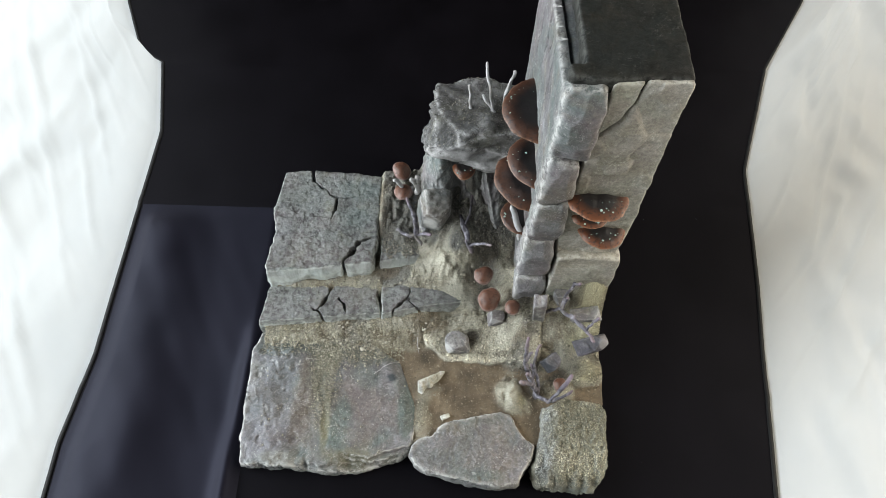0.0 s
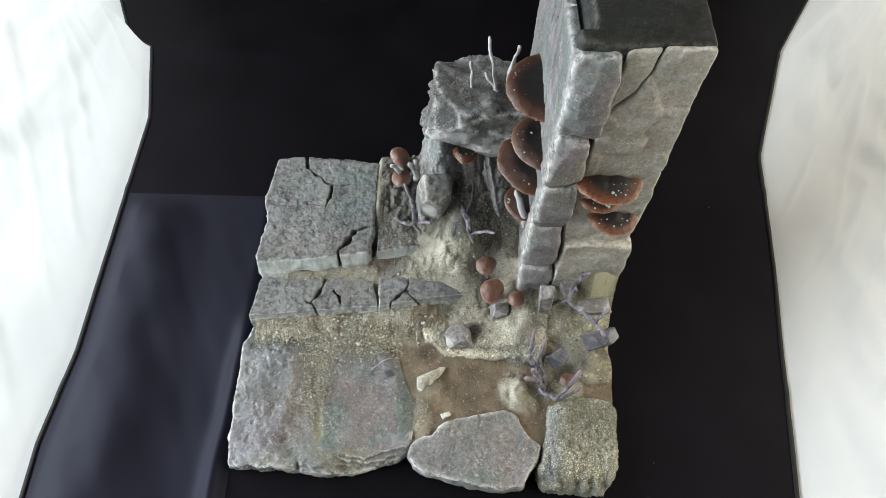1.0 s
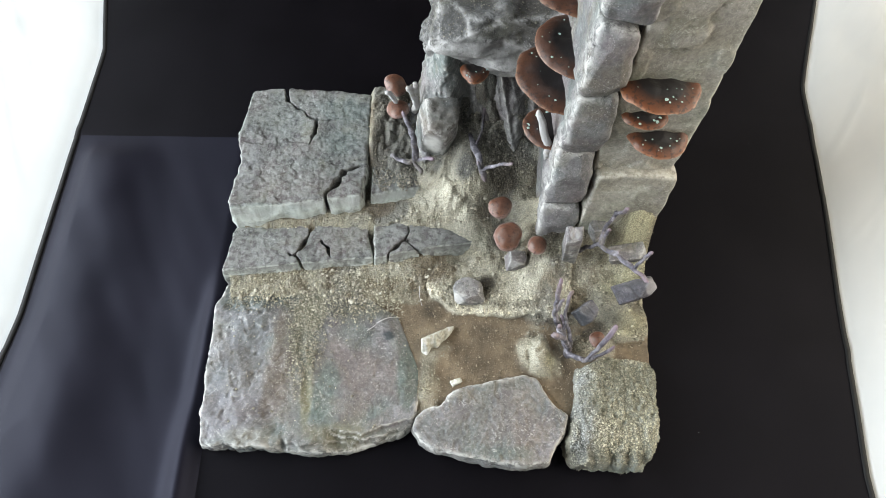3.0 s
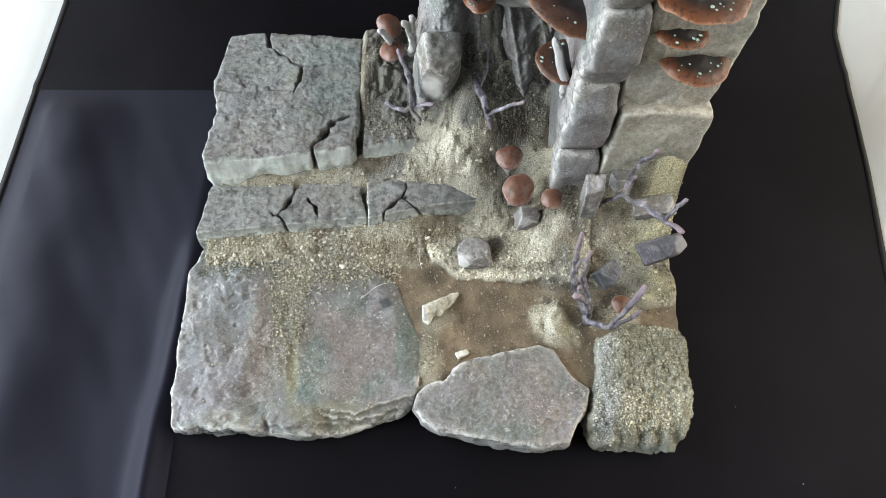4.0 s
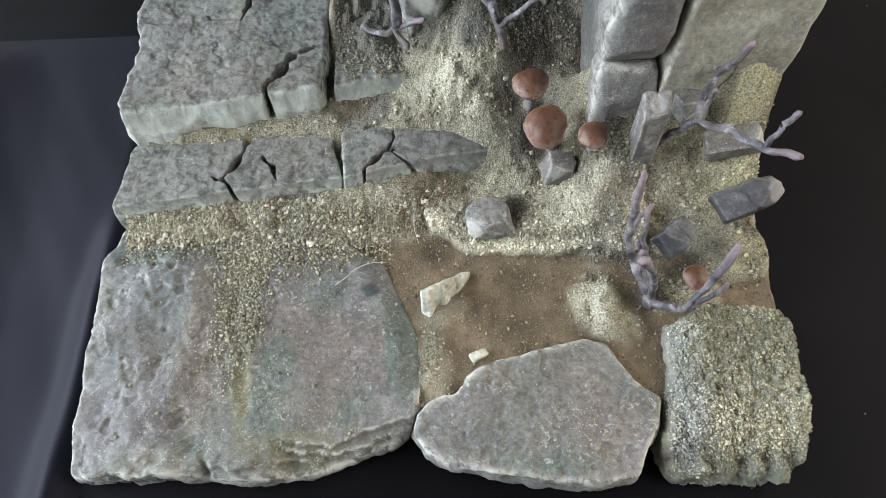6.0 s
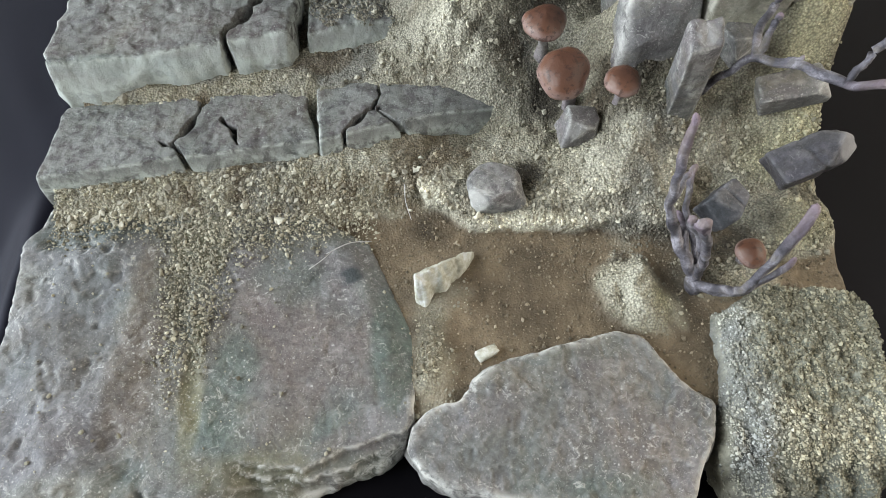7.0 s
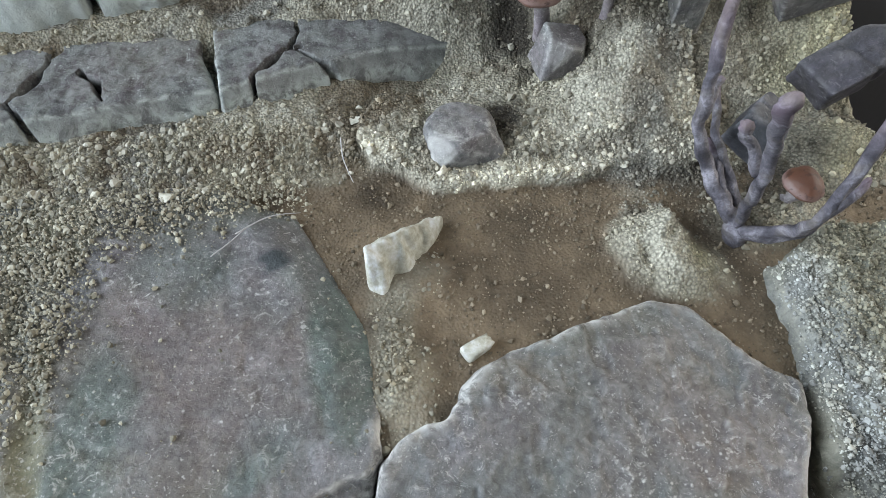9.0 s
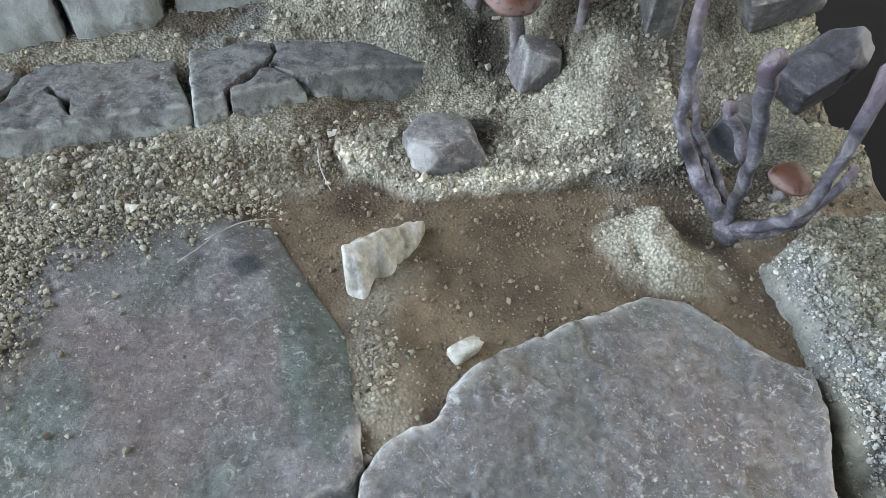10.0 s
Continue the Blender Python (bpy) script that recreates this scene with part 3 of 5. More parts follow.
tagged(ground, "sandy diorama ground with a brown mud patch and pale crusted sand", "ground", kind="structure")


# ---- stone slabs ----
def cut(x, y, lines, width, depth):
    """Depth of jagged cracks along the lines, which narrow to their last point."""
    out = np.zeros_like(x)
    for line in lines:
        scale = line[0] if not isinstance(line[0], tuple) else 1.0
        q = dense(line[1:] if not isinstance(line[0], tuple) else line, 0.0016, 0.0, 0, False)
        q = q + 0.0010 * np.stack([vnoise(flat(q[:, 0], q[:, 1]), 0.0032, 75), vnoise(flat(q[:, 0], q[:, 1]), 0.0032, 76)], 1)
        s = np.linspace(0, 1, len(q))
        w = width * scale * np.clip(0.78 + 0.75 * vnoise(flat(q[:, 0], q[:, 1]), 0.0040, 79), 0.35, 1.5) * (1 - 0.8 * step(s, 0.6, 1.0))
        lo, hi = q.min(0) - 0.004, q.max(0) + 0.004
        m = np.nonzero((x > lo[0]) & (x < hi[0]) & (y > lo[1]) & (y < hi[1]))[0]
        px, py = x[m], y[m]
        best = np.full(len(m), 9.0)
        for k in range(len(q) - 1):
            dx, dy = q[k + 1] - q[k]
            f = np.clip(((px - q[k, 0]) * dx + (py - q[k, 1]) * dy) / (dx * dx + dy * dy + 1e-18), 0, 1)
            best = np.minimum(best, np.hypot(px - q[k, 0] - f * dx, py - q[k, 1] - f * dy) / (w[k] + (w[k + 1] - w[k]) * f))
        out[m] = np.maximum(out[m], depth * (1 - step(best, 0.55, 1.0)))
    return out


def convex(height, v, e, reach=0.0011, gain=650.0):
    """Where a dry brush catches: how far the surface stands above its surroundings."""
    x, y, d = v[:, 0], v[:, 1], -0.0012 * np.log(np.clip(e, 1e-6, 1))
    mean = sum(height(x + a, y + c, d) for a, c in ((reach, 0), (-reach, 0), (0, reach), (0, -reach))) / 4
    return np.clip((height(x, y, d) - mean) * gain, 0, 1)


def slab(name, outline, top, cell, material, label, category, seed, cracks=(), width=0.0011, depth=0.006, rough=0.0007, bevel=0.0016, tilt=(0, 0), bottom=0.0, shape=None,
         wobble=0.0009, parent=None, bulge=0.0012, group="", rim=1.0, slope=None, wash=None, fade=None):
    def front(x, y):
        q = flat(x, y)
        return np.clip((np.interp(x, [k[0] for k in slope[0]], [k[1] for k in slope[0]]) + slope[2] * (1 + 0.16 * fbm(q, 0.020, 3, seed + 30)) - y) / slope[2], 0, 1.4)

    def height(x, y, d, split=True):
        p = flat(x, y)
        z = top + tilt[0] * (x - outline[0][0]) + tilt[1] * (y - outline[0][1])
        z = z + rough * fbm(p, 0.022, 4, seed) + 0.6 * rough * np.abs(fbm(p, 0.007, 3, seed + 3)) + 0.3 * rough * fbm(p, 0.0028, 2, seed + 6)
        if shape is not None:
            z = z + shape(x, y, d)
        if slope is not None:
            z = z - slope[1] * front(x, y)
        worn = bevel * (1 + 0.6 * fbm(p, 0.012, 2, seed + 9))
        z = z - worn * (1 - np.sqrt(np.clip(1 - (1 - np.clip(d / np.maximum(worn * 1.3, 1e-4), 0, 1)) ** 2, 0, 1)))
        return z - cut(x, y, cracks, width, depth) if cracks and split else z

    v, f, e = relief(outline, height, cell, bottom, wobble, seed, bulge)
    e = np.maximum(e, convex(lambda x, y, d: height(x, y, d, False), v, e))
    if cracks:
        lip = cut(v[:, 0], v[:, 1], cracks, width * 2.0, 1.0) - cut(v[:, 0], v[:, 1], cracks, width * 1.2, 1.0)
        e = np.maximum(e, 0.2 * np.clip(lip, 0, 1))
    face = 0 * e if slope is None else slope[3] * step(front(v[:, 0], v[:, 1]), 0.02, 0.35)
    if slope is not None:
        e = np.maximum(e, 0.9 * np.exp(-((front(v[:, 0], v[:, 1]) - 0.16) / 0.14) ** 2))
    smudge = 1.7 * bump_at(v[:, 0], v[:, 1], -0.0288, 0.0770, 0.0075, 0.0056) * (0.8 + 0.6 * fbm(v, 0.004, 3, 4))
    if fade is not None:
        e = e * fade(v[:, 0], v[:, 1])
    attrs = {"rim": rim * e, "face": face, "smudge": np.clip(smudge, 0, 1)}
    if wash is not None:
        attrs["wash"], attrs["wash_amount"] = washes(v, wash, seed)
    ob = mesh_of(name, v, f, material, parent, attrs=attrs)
    return tagged(ob, label, category, group)


def washes(v, spots, seed):
    """Thin coloured paint in soft patches (x, y, radius x, radius y, strength, colour), laid one over the other."""
    x, y = v[:, 0], v[:, 1]
    n = fbm(v, 0.016, 4, seed + 60)
    col, amount = np.tile(np.array(spots[0][5]), (len(v), 1)), np.zeros(len(v))
    for cx, cy, rx, ry, k, c in spots:
        r = np.sqrt(((x - cx) / rx) ** 2 + ((y - cy) / ry) ** 2) + 0.30 * n
        w = k * (1 - step(r, 0.45, 1.1))
        col = col + (np.array(c) - col) * (w / np.maximum(w + amount * (1 - w), 1e-6))[:, None]
        amount = w + amount * (1 - w)
    return col, amount


LIP = [(-0.008, 0.0185), (-0.016, 0.0172), (-0.025, 0.0162), (-0.033, 0.0130), (-0.044, 0.0090), (-0.055, 0.0092), (-0.066, 0.0120)]


def groove_line(y):
    return np.interp(y, [0.020, 0.035, 0.052, 0.065, 0.086, 0.105], [-0.0785, -0.0830, -0.0845, -0.0900, -0.0920, -0.0960])


def front_shape(x, y, d):
    p = flat(x, y)
    gx = groove_line(y) + 0.0015 * fbm(p, 0.012, 2, 50)
    groove = -0.0011 * (1 - step(np.abs(x - gx), 0.0004, 0.0042)) * step(y, 0.021, 0.026) * (1 - step(y, 0.075, 0.095))
    west = 1 - step(x - gx, -0.030, -0.004)
    lumps = west * (0.0021 * fbm(p, 0.030, 3, 55) + 0.0013 * fbm(p, 0.011, 4, 56) + 0.0010 - 0.0022 * step(-0.118 - x, 0.0, 0.035))
    scars = -0.0011 * west * step(fbm(np.stack([x + 0.5 * y, y - 0.4 * x, 0 * x], 1), 0.0075, 3, 57), 0.30, 0.62)
    shelf = (1 - west) * (0.0005 * fbm(p, 0.026, 3, 59) - 0.0004 * step(fbm(p, 0.006, 3, 61), 0.25, 0.6))
    edge = np.interp(x, [k[0] for k in LIP[::-1]], [k[1] for k in LIP[::-1]]) + 0.0012 * fbm(p, 0.008, 3, 58)
    on = step(x, -0.070, -0.060)
    lip = -0.0032 * step(edge - y, 0, 0.0009) * on - 0.0034 * step(edge - 0.0042 - 0.0018 * fbm(p, 0.010, 2, 62) - y, 0, 0.0010) * on
    chips = -0.003 * step(0.004 + 0.003 * fbm(p, 0.010, 2, 60) - y, 0, 0.002) * step(x, -0.112, -0.10)
    notch = -0.006 * bump_at(x, y, -0.096, 0.0005, 0.0035, 0.0060)
    back = -0.003 * step(y, 0.098, 0.112)
    low = -0.0034 * (1 - step(d, 0.0, 0.011)) * step(x, -0.045, -0.028) * step(y, 0.024, 0.036)
    return groove + lumps + scars + shelf + lip + chips + notch + back + low


TEAL, MAUVE, LILAC, UMBER, OLIVE, DUST = (0.070, 0.098, 0.086), (0.122, 0.096, 0.088), (0.118, 0.117, 0.128), (0.098, 0.076, 0.058), (0.150, 0.142, 0.088), (0.215, 0.215, 0.190)
# the palest lilac at the west rim holds paint and some west light
SLAB_WASH = [(-0.130, 0.055, 0.030, 0.070, 0.75, LILAC), (-0.142, 0.028, 0.016, 0.034, 0.6, (0.140, 0.142, 0.156)), (-0.104, 0.060, 0.011, 0.050, 0.75, UMBER), (-0.125, 0.108, 0.038, 0.014, 0.8, (0.062, 0.078, 0.072)),
             (-0.060, 0.060, 0.026, 0.030, 0.55, MAUVE), (-0.030, 0.050, 0.022, 0.020, 0.6, MAUVE), (-0.050, 0.030, 0.020, 0.012, 0.5, MAUVE), (-0.070, 0.040, 0.010, 0.030, 0.65, TEAL), (-0.052, 0.078, 0.018, 0.012, 0.45, TEAL),
             (-0.045, 0.096, 0.030, 0.010, 0.6, (0.105, 0.112, 0.090)), (-0.012, 0.050, 0.010, 0.028, 0.8, TEAL), (-0.020, 0.074, 0.010, 0.012, 0.6, (0.16, 0.175, 0.165)), (-0.083, 0.046, 0.0045, 0.034, 0.85, OLIVE), (-0.086, 0.090, 0.012, 0.030, 0.8, OLIVE),
             (-0.060, 0.007, 0.034, 0.008, 0.7, (0.118, 0.108, 0.066)), (-0.022, 0.008, 0.014, 0.007, 0.7, (0.075, 0.085, 0.066)), (-0.120, 0.006, 0.024, 0.006, 0.5, DUST)]


def slab_fade(x, y):
    return 1 - 0.85 * step(x, -0.045, -0.025) * step(y, 0.026, 0.036)


slab("stone_slab", [(-0.1515, 0.001), (-0.155, 0.040), (-0.157, 0.100), (-0.152, 0.119), (-0.12, 0.122), (-0.096, 0.121), (-0.06, 0.117), (-0.041, 0.104), (-0.022, 0.094), (-0.016, 0.079), (-0.011, 0.068),
                    (-0.005, 0.053), (-0.005, 0.035), (-0.007, 0.021), (-0.012, 0.013), (-0.020, 0.008), (-0.038, 0.003), (-0.053, -0.001), (-0.071, -0.003), (-0.088, -0.002), (-0.106, 0.000)],
     0.0172, 0.0008, STONE, "broad grey paving slab with pitted surface and chipped front edge", "paving slab", 11, shape=front_shape, group="paving slabs", rough=0.00035, wash=SLAB_WASH, fade=slab_fade, wobble=0.0007)
# the washes include the groove's shadow, painted dark along the back edge
slab("stone_slab", [(-0.0095, 0.0130), (-0.0075, 0.0190), (-0.0025, 0.0245), (0.0040, 0.0266), (0.0090, 0.0264), (0.0130, 0.0312), (0.0190, 0.0372), (0.0290, 0.0412), (0.0400, 0.0428), (0.0500, 0.0453), (0.0610, 0.0482),
                    (0.0690, 0.0496), (0.0770, 0.0472), (0.0810, 0.0390), (0.0850, 0.0328), (0.0900, 0.0254), (0.0968, 0.0208), (0.0945, 0.0130), (0.0885, 0.0030), (0.0815, -0.0098), (0.0680, -0.0118), (0.0480, -0.0102),
                    (0.0230, -0.0055), (0.0050, -0.0014), (-0.0045, 0.0046), (-0.0085, 0.0100)],
     0.0186, 0.0006, STONE, "rounded grey paving slab with pale worn rim", "paving slab", 12, rough=0.00016, bevel=0.0013, wobble=0.0005, group="paving slabs",
     shape=lambda x, y, d: -0.0006 * step(fbm(flat(x, y), 0.0070, 3, 64), 0.22, 0.55) + 0.0004 * fbm(flat(x, y), 0.003, 2, 65) - 0.0022 * step(y, 0.036, 0.046) * step(x, 0.045, 0.062),
     wash=[(0.042, 0.018, 0.040, 0.026, 0.55, (0.125, 0.112, 0.104)), (0.072, 0.034, 0.016, 0.012, 0.6, (0.150, 0.134, 0.118)), (0.070, 0.010, 0.016, 0.018, 0.5, MAUVE), (0.020, 0.010, 0.022, 0.012, 0.5, (0.098, 0.110, 0.104)),
           (0.050, 0.043, 0.028, 0.006, 0.6, (0.078, 0.082, 0.066)), (0.092, 0.018, 0.006, 0.012, 0.6, (0.075, 0.080, 0.078)), (0.045, -0.004, 0.030, 0.006, 0.4, TEAL)])


def grit_shape(x, y, d):
    p = flat(x, y)
    wave = 0.5 + 0.5 * np.cos(2 * math.pi * (x - 0.1065) / 0.0118 + 1.6 * vnoise(flat(x, 0 * y), 0.016, 71))
    near_front = step(0.009 + 0.002 * fbm(p, 0.01, 2, 72) - y, 0.0, 0.013)
    return 0.0011 * fbm(p, 0.0026, 3, 70) + 0.0011 * fbm(p, 0.008, 3, 73) - 0.0035 * near_front - 0.0038 * step(0.004 - y, 0.0, 0.010) * (1 - wave) + 0.002 * bump_at(x, y, 0.13, 0.03, 0.04, 0.04) - 0.004 * step(0.116 - x, 0, 0.016) * step(y, 0.0, 0.02)


# its two dark washes paint shade on the west flank corner and front flutes
BLOCK = slab("stone_block", [(0.106, 0.053), (0.124, 0.062), (0.157, 0.058), (0.160, 0.050), (0.158, 0.015), (0.151, -0.007), (0.139, -0.011), (0.118, -0.010), (0.098, -0.010), (0.096, 0.003), (0.100, 0.019)],
             0.0205, 0.0006, GRIT, "rough stone block covered in yellowish grit", "stone block", 13, shape=grit_shape, rough=0.001, bevel=0.003, bulge=0.002, rim=0.3, wash=[(0.106, 0.028, 0.012, 0.030, 0.7, (0.14, 0.145, 0.145)), (0.120, -0.006, 0.030, 0.008, 0.6, (0.07, 0.068, 0.058)), (0.102, 0.000, 0.006, 0.014, 0.85, (0.045, 0.05, 0.055))])

# lower step: two cracked blocks
slab("step_block", [(-0.1485, 0.160), (-0.100, 0.163), (-0.047, 0.165), (-0.042, 0.133), (-0.093, 0.128), (-0.153, 0.121), (-0.151, 0.133)], 0.0255, 0.0004, STONE_STEP,
     "dark grey step block split by a deep crack", "step stone", 14, cracks=([1.7, (-0.0905, 0.1600), (-0.0925, 0.1530), (-0.0960, 0.1435), (-0.1010, 0.1370)], [1.3, (-0.1010, 0.1370), (-0.0955, 0.1310), (-0.0925, 0.1245), (-0.0915, 0.118)], [0.7, (-0.1010, 0.1370), (-0.1065, 0.1390)], [0.8, (-0.0810, 0.1495), (-0.0765, 0.1425), (-0.0730, 0.1350)]),
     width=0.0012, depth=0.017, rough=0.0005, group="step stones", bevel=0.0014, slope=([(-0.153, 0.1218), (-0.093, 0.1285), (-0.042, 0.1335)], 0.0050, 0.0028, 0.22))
slab("step_block", [(-0.044, 0.165), (0.0, 0.166), (0.048, 0.158), (0.044, 0.151), (0.0, 0.141), (-0.041, 0.132)], 0.0265, 0.0004, STONE_STEP,
     "dark grey step block with a forked crack, half buried", "step stone", 15, cracks=([0.9, (-0.0190, 0.1500), (-0.0160, 0.1545), (-0.0150, 0.1630)], [1.9, (-0.0150, 0.1505), (-0.0205, 0.1485), (-0.0240, 0.1450)], [1.2, (-0.0205, 0.1485), (-0.0275, 0.1415), (-0.0305, 0.1370), (-0.0315, 0.1310), (-0.032, 0.126)], [0.8, (-0.0170, 0.1485), (-0.0105, 0.1440), (-0.0030, 0.1380), (0.0, 0.1330)]),
     width=0.0012, depth=0.017, rough=0.0005, group="step stones", bevel=0.0014, slope=([(-0.041, 0.1325), (0.0, 0.1415), (0.044, 0.1515)], 0.0050, 0.0030, 0.22), shape=lambda x, y, d: -0.0075 * step(x, 0.004, 0.046))

# upper step
# the pale west strip in its wash is drybrush plus painted-in wall light
slab("step_slab", [(-0.147, 0.281), (-0.120, 0.283), (-0.083, 0.282), (-0.049, 0.279), (-0.048, 0.240), (-0.049, 0.206), (-0.051, 0.175), (-0.078, 0.171), (-0.119, 0.165), (-0.146, 0.162), (-0.152, 0.173),
                   (-0.147, 0.209), (-0.152, 0.230), (-0.150, 0.252)],
     0.0430, 0.00055, STONE_STEP, "large dark grey upper step slab with branching cracks", "step stone", 16,
     cracks=([1.2, (-0.1200, 0.2860), (-0.1175, 0.2700), (-0.1100, 0.2645), (-0.1030, 0.2600), (-0.0990, 0.2535), (-0.0910, 0.2510), (-0.0810, 0.2500), (-0.0730, 0.2520)], [(-0.0910, 0.2510), (-0.0920, 0.2370), (-0.0945, 0.2260)],
             [2.0, (-0.0785, 0.166), (-0.0780, 0.1720), (-0.0785, 0.1800), (-0.0700, 0.1925), (-0.0655, 0.2010), (-0.0585, 0.2055), (-0.0510, 0.2070)]),
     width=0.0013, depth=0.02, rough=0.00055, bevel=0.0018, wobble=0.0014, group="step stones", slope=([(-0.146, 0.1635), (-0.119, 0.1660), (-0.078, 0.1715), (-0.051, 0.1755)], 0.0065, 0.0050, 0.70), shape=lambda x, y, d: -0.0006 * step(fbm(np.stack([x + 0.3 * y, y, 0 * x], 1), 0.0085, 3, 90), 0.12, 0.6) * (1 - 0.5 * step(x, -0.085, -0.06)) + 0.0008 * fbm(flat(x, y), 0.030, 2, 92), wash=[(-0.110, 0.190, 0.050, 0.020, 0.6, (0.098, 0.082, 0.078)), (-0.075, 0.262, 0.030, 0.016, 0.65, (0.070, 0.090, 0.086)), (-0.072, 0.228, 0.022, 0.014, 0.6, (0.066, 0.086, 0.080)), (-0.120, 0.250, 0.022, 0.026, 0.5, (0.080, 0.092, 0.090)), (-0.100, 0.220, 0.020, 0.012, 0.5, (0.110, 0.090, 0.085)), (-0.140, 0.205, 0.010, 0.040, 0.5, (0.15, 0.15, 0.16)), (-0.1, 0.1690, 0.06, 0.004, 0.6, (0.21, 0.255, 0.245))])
slab("step_slab", [(-0.044, 0.222), (-0.015, 0.222), (0.010, 0.216), (0.006, 0.190), (-0.020, 0.184), (-0.045, 0.179)], 0.0380, 0.0007, STONE_STEP,
     "dark grey upper step block buried in rubble", "step stone", 17, rough=0.0012, bevel=0.0016, group="step stones", slope=([(-0.045, 0.1795), (-0.020, 0.1845), (0.006, 0.1905)], 0.006, 0.005, 0.6), shape=lambda x, y, d: -0.006 * step(x, -0.02, 0.01))


# ---- rock shapes ----
def rock(name, centre, radii, seed, material, label, category, power=3.0, level=4, facet=0.18, rough=0.06, turn=(0, 0, 0), parent=None, group="", cuts=14, taper=0.0, limit=0.72):
    """A broken stone: a rounded block whose sides are cut by random planes, then roughened."""
    bm = bmesh.new()
    bmesh.ops.create_icosphere(bm, subdivisions=level, radius=1)
    bm.verts.ensure_lookup_table()
    v = np.array([q.co for q in bm.verts])
    faces = [tuple(q.index for q in f.verts) for f in bm.faces]
    bm.free()
    rng = np.random.RandomState(seed)
    v = v / (np.abs(v) ** power).sum(1)[:, None] ** (1 / power)
    for _ in range(cuts):
        n = rng.normal(size=3)
        n /= np.linalg.norm(n)
        over = np.maximum(v @ n - limit - 0.35 * rng.rand(), 0)
        v = v - over[:, None] * n * 0.92
    ridge = fbm(v, 0.35, 4, seed + 4)
    v = v * (1 + facet * fbm(v, 1.1, 2, seed)[:, None] + rough * ridge[:, None])
    v[:, 0] *= 1 - taper * v[:, 1]
    v = v * np.array(radii)
    m = pose(*centre, *turn)
    r = np.clip(0.9 * ridge - 0.15, 0, 0.5)
    a = np.array(m)
    w = v @ a[:3, :3].T + a[:3, 3]
    ob = mesh_of(name, w, faces, material, parent, attrs={"rim": r})
    if label:
        tagged(ob, label, category, group)
    return ob


def hewn(name, centre, radii, seed, material, label, turn=(0, 0, 0), planes=(), jitter=0.10, level=5, soft=15.0, rough=0.022, pale=None, rim=0.55, cleft=None, square=0.86, group=""):
    """A split stone with flat sides and worn edges: the body inside six tilted sides and some extra planes (normal x, y, z and distance)."""
    bm = bmesh.new()
    bmesh.ops.create_icosphere(bm, subdivisions=level, radius=1)
    u = np.array([q.co for q in bm.verts])
    u = u / np.linalg.norm(u, axis=1)[:, None]
    faces = [tuple(q.index for q in f.verts) for f in bm.faces]
    bm.free()
    rng = np.random.RandomState(seed)
    sides = []
    for axis in range(3):
        for sign in (-1, 1):
            n = jitter * rng.normal(size=3)
            n[axis] += sign
            sides.append((n / np.linalg.norm(n), square * (1 + 0.10 * rng.uniform(-1, 1))))
    for a, b, c, d in planes:
        n = np.array((a, b, c), float)
        sides.append((n / np.linalg.norm(n), d))
    reach = np.stack([d / np.maximum(u @ n, 0.04) for n, d in sides], 1)
    order = np.sort(reach, 1)
    edge = np.exp(-(order[:, 1] - order[:, 0]) / 0.045)
    r = -np.log(np.exp(-soft * (reach - order[:, :1])).sum(1)) / soft + order[:, 0]
    v = u * r[:, None]
    lumps = fbm(v, 0.9, 2, seed) * 1.4 + fbm(v, 0.30, 4, seed + 4)
    v = v * (1 + rough * lumps[:, None])
    face = np.zeros(len(v))
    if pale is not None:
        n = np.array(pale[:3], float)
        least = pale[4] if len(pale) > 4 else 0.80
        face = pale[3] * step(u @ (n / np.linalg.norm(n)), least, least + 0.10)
    if cleft is not None:
        n = np.array(cleft[:3], float)
        q = v @ (n / np.linalg.norm(n)) - cleft[3] + 0.05 * fbm(v, 0.5, 2, seed + 8)
        v = v * (1 - 0.14 * np.exp(-(q / 0.045) ** 2))[:, None]
    a = np.array(pose(*centre, *turn))
    w = (v * np.array(radii)) @ a[:3, :3].T + a[:3, 3]
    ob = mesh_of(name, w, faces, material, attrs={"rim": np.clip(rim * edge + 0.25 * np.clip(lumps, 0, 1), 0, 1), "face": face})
    return tagged(ob, label, "stone", group)


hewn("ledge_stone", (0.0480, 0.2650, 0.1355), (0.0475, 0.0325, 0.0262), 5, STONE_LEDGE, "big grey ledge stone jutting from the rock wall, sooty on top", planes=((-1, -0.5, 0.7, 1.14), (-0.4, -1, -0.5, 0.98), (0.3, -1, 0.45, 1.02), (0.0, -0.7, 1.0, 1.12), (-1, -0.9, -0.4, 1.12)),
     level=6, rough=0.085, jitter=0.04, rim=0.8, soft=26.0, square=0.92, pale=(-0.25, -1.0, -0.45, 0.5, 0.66))


